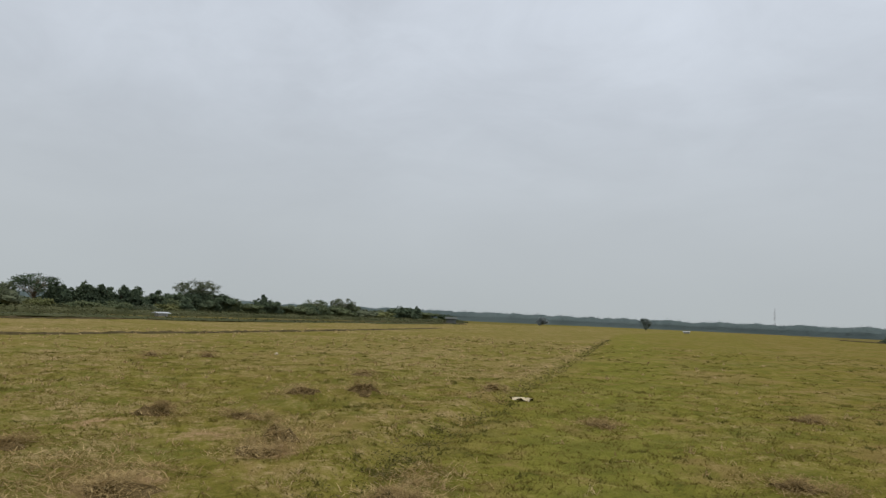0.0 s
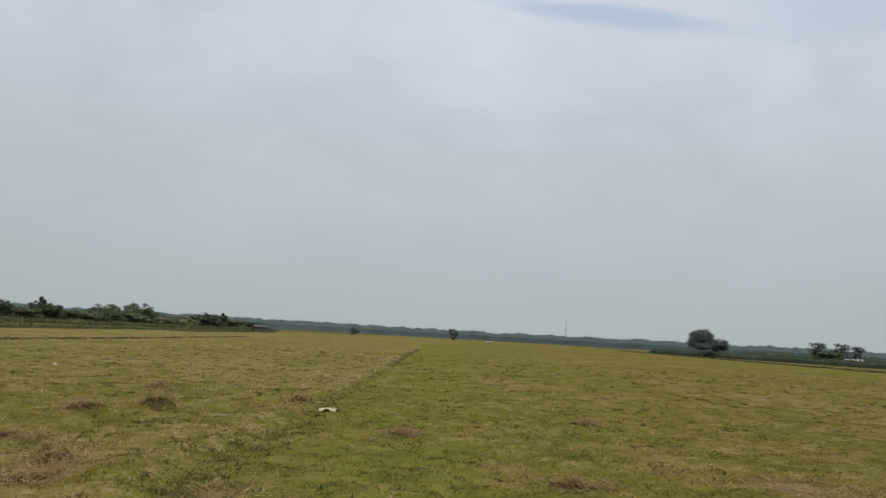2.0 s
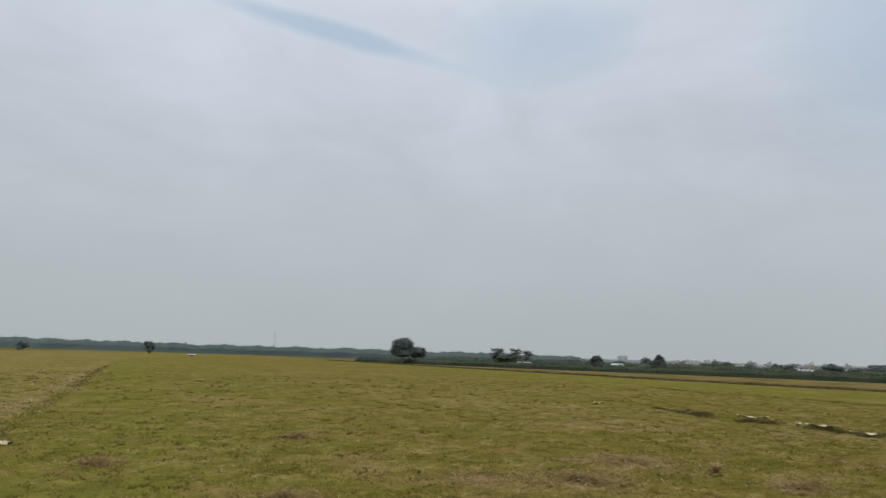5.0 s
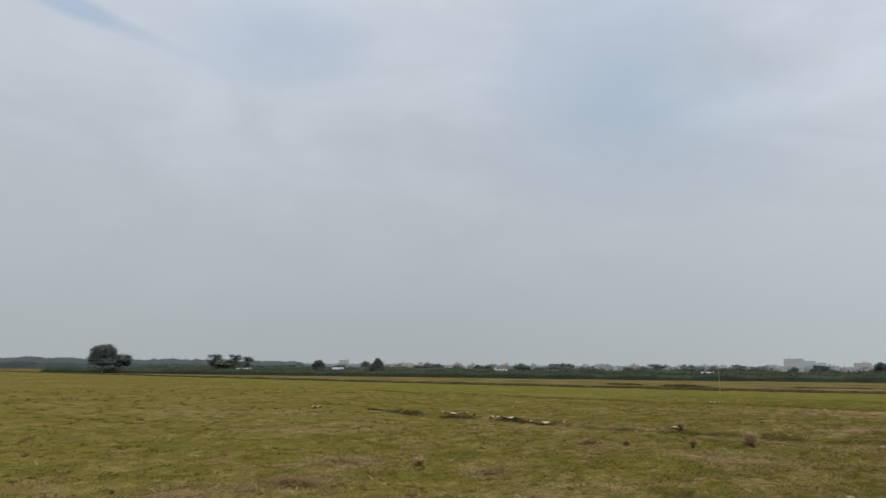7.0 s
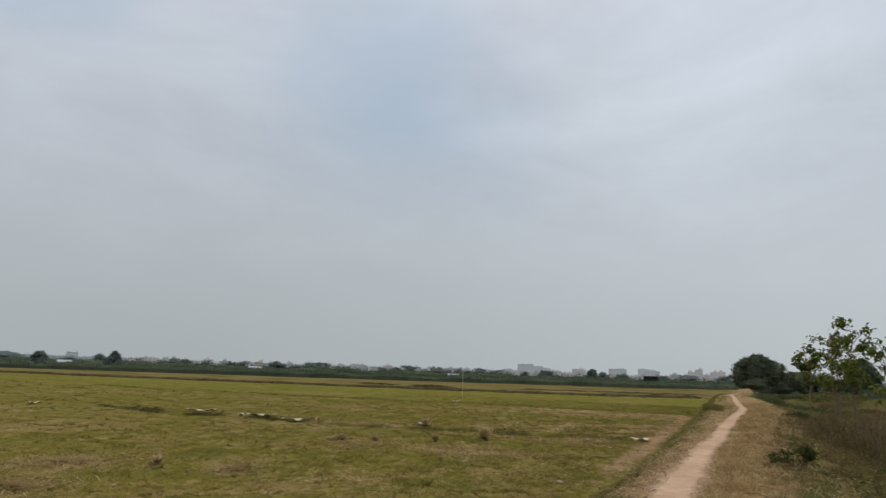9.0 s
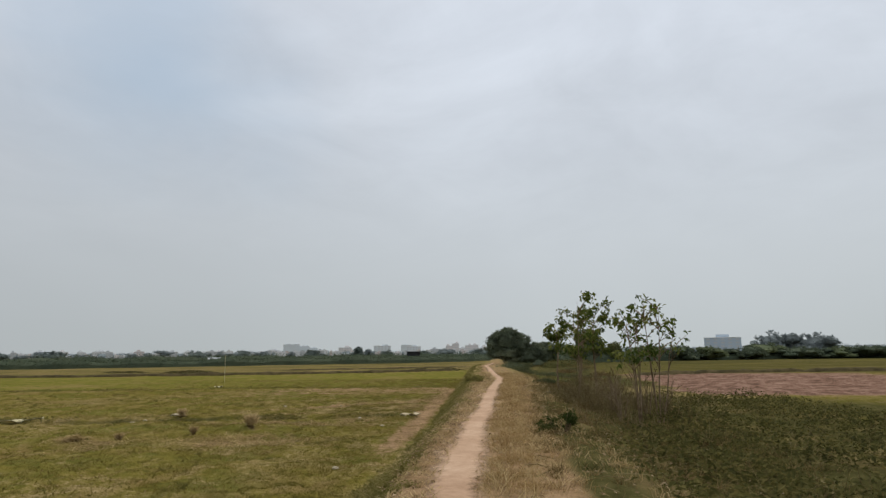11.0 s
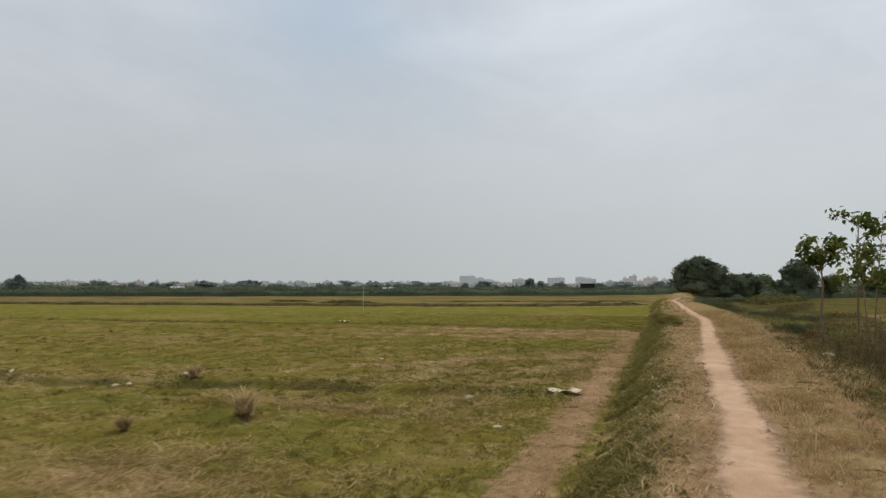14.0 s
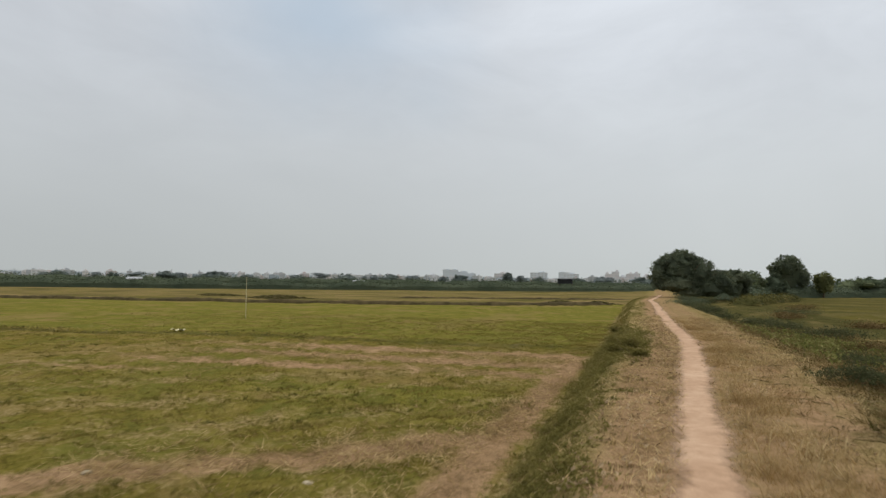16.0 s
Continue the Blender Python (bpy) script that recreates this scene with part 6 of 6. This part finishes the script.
def hedge(name, line, height, depth, per_m, leaf, mat, label, category="hedge", wave=12.0, seed=1, core=0.8, sway=0.16):
    """A long uneven row of bushes: a rough core and a coat of leaves."""
    line = np.asarray(line, float)
    seg = np.r_[0, np.cumsum(np.linalg.norm(np.diff(line, axis=0), axis=1))]
    g = np.random.default_rng(seed)
    m = int(seg[-1] / max(leaf * 2.5, 1.0)) + 2
    d = np.linspace(0, seg[-1], m)
    cx, cy = np.interp(d, seg, line[:, 0]), np.interp(d, seg, line[:, 1])
    top = height * (0.78 + sway * waves(d, d * 0.3, wave, seed) + 0.12 * g.random(m))
    top = top * np.clip(np.minimum(d, seg[-1] - d) / (depth * 0.6) + 0.02, 0, 1) ** 0.6
    way = np.stack([np.gradient(cx), np.gradient(cy)], -1)
    way /= np.linalg.norm(way, axis=1, keepdims=True)
    side = np.stack([-way[:, 1], way[:, 0]], -1)
    z0 = land(cx, cy)
    prof = [(-0.45, -0.1), (-0.38, 0.55), (-0.18, 1.0), (0.18, 1.0), (0.38, 0.55), (0.45, -0.1)]
    v = np.stack([np.stack([cx + side[:, 0] * depth * a, cy + side[:, 1] * depth * a, z0 + top * (b * core if b > 0 else -0.1)], -1) for a, b in prof], 1)
    k = len(prof)
    i, j = np.meshgrid(np.arange(m - 1), np.arange(k - 1), indexing="ij")
    f = np.stack([i * k + j, (i + 1) * k + j, (i + 1) * k + j + 1, i * k + j + 1], -1).reshape(-1, 4)
    n = int(seg[-1] * per_m)
    t = g.random(n) * seg[-1]
    px, py = np.interp(t, seg, line[:, 0]), np.interp(t, seg, line[:, 1])
    ht = np.interp(t, d, top)
    sx, sy = np.interp(t, d, side[:, 0]), np.interp(t, d, side[:, 1])
    a = g.uniform(-0.55, 0.55, n)
    b = np.sqrt(np.clip(1 - (a / 0.6) ** 2, 0, 1)) * g.uniform(0.25, 1.08, n) ** 0.6
    p = np.stack([px + sx * depth * a, py + sy * depth * a, land(px, py) + ht * b], -1)
    p += g.normal(size=(n, 3)) * leaf * 0.35
    p[:, 2] = np.maximum(p[:, 2], land(px, py))
    lv, lf = leaves(p, leaf, 0.6)
    vv, ff = join([(v.reshape(-1, 3), f), (lv, lf)])
    stuff(name, mesh_of(name, vv, ff, mat), label, category)


hedge("hedge_row", [(50, 275), (70, 231), (93, 196), (116, 164), (135, 130), (152, 104), (177, 68), (200, 42), (226, 27), (262, 22)], 2.5, 5.0, 60, 0.42, MAT["hedge"], "long dark green hedge along the far field edge", seed=2)
hedge("shrub_belt", [(90, 300), (190, 262), (262, 214), (300, 160), (325, 90), (333, 20), (330, -20)], 4.0, 9, 24, 0.8, MAT["hedge"], "belt of grey green shrubs before the town", "shrubs", 20, 5)
hedge("thicket_row", [(-83, 40), (-84, 70), (-86, 110), (-87, 150), (-88, 200), (-92, 232)], 1.15, 5, 60, 0.34, MAT["under"], "thick dark undergrowth below the edge trees", "undergrowth", 7, 7)
hedge("ditch_weeds", [(-71.5, 30), (-71.8, 70), (-74.5, 110), (-78, 150), (-82, 200)], 0.40, 4.0, 30, 0.3, MAT["under"], "rank weeds along the field edge ditch", "weeds", 6, 8)
hedge("roadside_hedge", [(124, -0.5), (140, -4), (156, -9), (172, -20), (186, -40), (200, -75), (210, -130), (216, -190)], 2.7, 5, 30, 0.5, MAT["hedge"], "dark green hedge beyond the right hand field", seed=9)
hedge("scrub_strip", [(104, -2), (112, -3.5), (120, -6), (132, -9)], 1.2, 3.5, 60, 0.26, MAT["rank"], "dull green scrub along the path", "shrubs", 4, 10)


def woods(name, az0, az1, radius, height, depth, leaf, per_m, mat, label, seed):
    az = np.radians(np.linspace(az0, az1, 60))
    r = radius * (1 + 0.04 * np.sin(az * 9 + seed))
    hedge(name, np.stack([np.cos(az) * r, np.sin(az) * r], -1), height, depth, per_m, leaf, mat, label, "woods", radius * 0.03, seed, 0.96, 0.06)


# haze over these belts is only in their leaf colours
woods("distant_woods", 128, 60, 620, 10.0, 30, 1.0, 34, MAT["woods"], "long belt of haze-tinted blue green woods on the horizon", 12)
woods("distant_woods", 66, -60, 1050, 11.0, 30, 1.9, 14, MAT["farwoods"], "pale haze-tinted belt of woods on the horizon", 13)
woods("distant_woods", 180, 126, 420, 7.5, 20, 1.3, 24, MAT["woods"], "haze-tinted blue green woods behind the field edge", 14)


# ---- mast, hut and town ----
def mast(x, y, h):
    root = thing("radio_mast", "slender grey lattice mast above the woods", "mast", (x, y, 0))
    for k in range(4):
        a = k * 1.5708 + 0.785
        v, f = tube([(math.cos(a) * 1.6, math.sin(a) * 1.6, -0.5), (math.cos(a) * 0.45, math.sin(a) * 0.45, h)], [0.11, 0.09], 5)
        part("leg", mesh_of("leg", v, f, MAT["steel"]), root)
    for k in range(14):
        z0, z1 = h * k / 14, h * (k + 1) / 14
        r0, r1 = 1.6 - 1.15 * z0 / h, 1.6 - 1.15 * z1 / h
        pieces = []
        for q in range(4):
            a, b = q * 1.5708 + 0.785, (q + 1) * 1.5708 + 0.785
            pieces.append(tube([(math.cos(a) * r0, math.sin(a) * r0, z0), (math.cos(b) * r1, math.sin(b) * r1, z1)], [0.045, 0.045], 4))
        v, f = join(pieces)
        part("brace", mesh_of("brace", v, f, MAT["steel"]), root)


mast(51.2, 897.4, 31)


def hut(x, y, turn):
    root = thing("hut", "dark open field hut on posts with a pale roof", "hut", (x, y, float(land(x, y))), "", turn)
    for px, py in ((-2.4, -1.4), (2.4, -1.4), (-2.4, 1.4), (2.4, 1.4)):
        part("post", mesh_of("post", *box(px - 0.09, py - 0.09, -0.2, px + 0.09, py + 0.09, 3.7), MAT["bark"]), root)
    part("wall", mesh_of("wall", *box(-2.5, -1.5, 2.0, 2.5, 1.5, 3.7), MAT["dark"]), root)
    part("roof", mesh_of("roof", *box(-2.9, -1.9, 3.7, 2.9, 1.9, 3.9), MAT["white_roof"]), root, "pale metal roof")


hut(254.9, 49.3, 100)


def shed(x, y, w_, d_, h_, turn, label="low shed with a white metal roof", wall="shed_wall", roof="white_roof"):
    root = thing("shed", label, "shed", (x, y, float(land(x, y))), "white roofed sheds" if roof == "white_roof" else "", turn)
    part("wall", mesh_of("wall", *box(-w_ / 2, -d_ / 2, -0.2, w_ / 2, d_ / 2, h_ * 0.72), MAT[wall]), root)
    v = [(-w_ / 2 - 0.4, -d_ / 2 - 0.4, h_ * 0.7), (w_ / 2 + 0.4, -d_ / 2 - 0.4, h_ * 0.7), (w_ / 2 + 0.4, d_ / 2 + 0.4, h_ * 0.7), (-w_ / 2 - 0.4, d_ / 2 + 0.4, h_ * 0.7), (-w_ / 2 - 0.4, 0, h_), (w_ / 2 + 0.4, 0, h_)]
    me = bpy.data.meshes.new("roof")
    me.from_pydata(v, [], [(0, 1, 5, 4), (2, 3, 4, 5), (0, 4, 3), (1, 2, 5), (3, 2, 1, 0)])
    me.materials.append(MAT[roof])
    part("roof", me, root, "white metal roof" if roof == "white_roof" else "dark grey roof")


shed(92.5, 202.5, 4, 3, 2.2, -20)
shed(148.4, 235.4, 4, 3, 2.7, -30)
shed(-16.3, 298.4, 2.4, 1.8, 0.9, 0)
shed(-84, 201.5, 3.2, 2.2, 2.1, 22, "small dark grey hut at the field edge", "hut_wall", "hut_wall")
shed(213, 205, 5, 3.5, 2.7, -45)
shed(252, 130, 4, 3, 2.3, -60)
shed(-79.5, 75.1, 1.6, 0.9, 0.65, 80)


def building(x, y, w_, d_, h_, turn, mat, label, group, floors=0, cols=0, crown=True):
    """A block with a parapet roof, a stair house on top and rows of recessed windows on the side that is seen."""
    root = thing("building", label, "building", (x, y, 0), group, turn)
    part("wall", mesh_of("wall", *box(-w_ / 2, -d_ / 2, -0.5, w_ / 2, d_ / 2, h_), mat), root)
    part("roof", mesh_of("roof", *box(-w_ / 2 - 0.3, -d_ / 2 - 0.3, h_, w_ / 2 + 0.3, d_ / 2 + 0.3, h_ + 0.5), MAT["roof"]), root)
    if crown:
        k = rng.uniform(-0.25, 0.25) * w_
        part("stair_house", mesh_of("stair_house", *box(k - w_ * 0.18, -d_ * 0.2, h_ + 0.5, k + w_ * 0.18, d_ * 0.2, h_ + 0.5 + min(3.0, h_ * 0.18)), mat), root)
    for i in range(floors):
        for j in range(cols):
            cx = -w_ / 2 + w_ * (j + 0.5) / cols
            cz = h_ * (i + 0.55) / floors
            ww, wh = w_ / cols * 0.5, h_ / floors * 0.5
            part("window", mesh_of("window", *box(cx - ww / 2, -d_ / 2 - 0.12, cz - wh / 2, cx + ww / 2, -d_ / 2 + 0.1, cz + wh / 2), MAT["glass"]), root)


def town_block(az, radius, width, height, mat, floors, cols, label="pale concrete town building", group="town on the horizon"):
    a = radians(az)
    building(math.cos(a) * radius, math.sin(a) * radius, width * 0.85, width * 0.5, height * (0.74 if height > 13 else 1.0), az + 90 + 180, MAT[mat], label, group, floors, cols)


# larger blocks that stand out of the skyline
for az, rad, wid, hei, mk in ((57.5, 1500, 24, 27, "tower"), (22.9, 1150, 26, 17, "town"), (17.0, 1150, 26, 22, "town2"), (8.1, 1230, 17, 25, "town2"), (7.6, 1160, 14, 29, "town2"), (7.0, 1220, 20, 19, "town"), (6.5, 1150, 13, 24, "town2"), (6.0, 1240, 18, 27, "town2"), (5.5, 1180, 16, 18, "town"), (5.0, 1230, 20, 22, "town2"), (11.2, 1400, 36, 27, "tower"), (13.9, 1700, 50, 36, "tower"), (39.5, 1100, 22, 16, "town"), (35.6, 1150, 20, 17, "town"), (-14.1, 620, 34, 19, "blue_tower")):
    town_block(az, rad, wid, hei, mk, 5, 5, "tall pale haze-tinted block of flats")
# these towers look hazy only through their wall colour
for az, rad, wid, hei in ((21.8, 2500, 36, 62), (21.2, 2500, 40, 62), (20.5, 2550, 50, 54), (19.8, 2600, 50, 46), (11.7, 2400, 60, 52)):
    town_block(az, rad, wid, hei, "tower", 0, 0, "distant high-rise tower in a pale haze-tinted colour")
for k in range(84):
    az = 3.5 + 52 * (k + rng.uniform(0, 0.9)) / 84
    rad = rng.uniform(640, 980)
    wid, hei = rng.uniform(5, 13), rng.uniform(4.6, 9.6) * rad / 800
    town_block(az, rad, wid, hei, ("town", "house_grey", "town2", "house_grey", "town", "house_red")[k % 6], 3 if hei > 7 else 2, 2 if wid < 9 else 3, "low pale house in the town on the horizon")
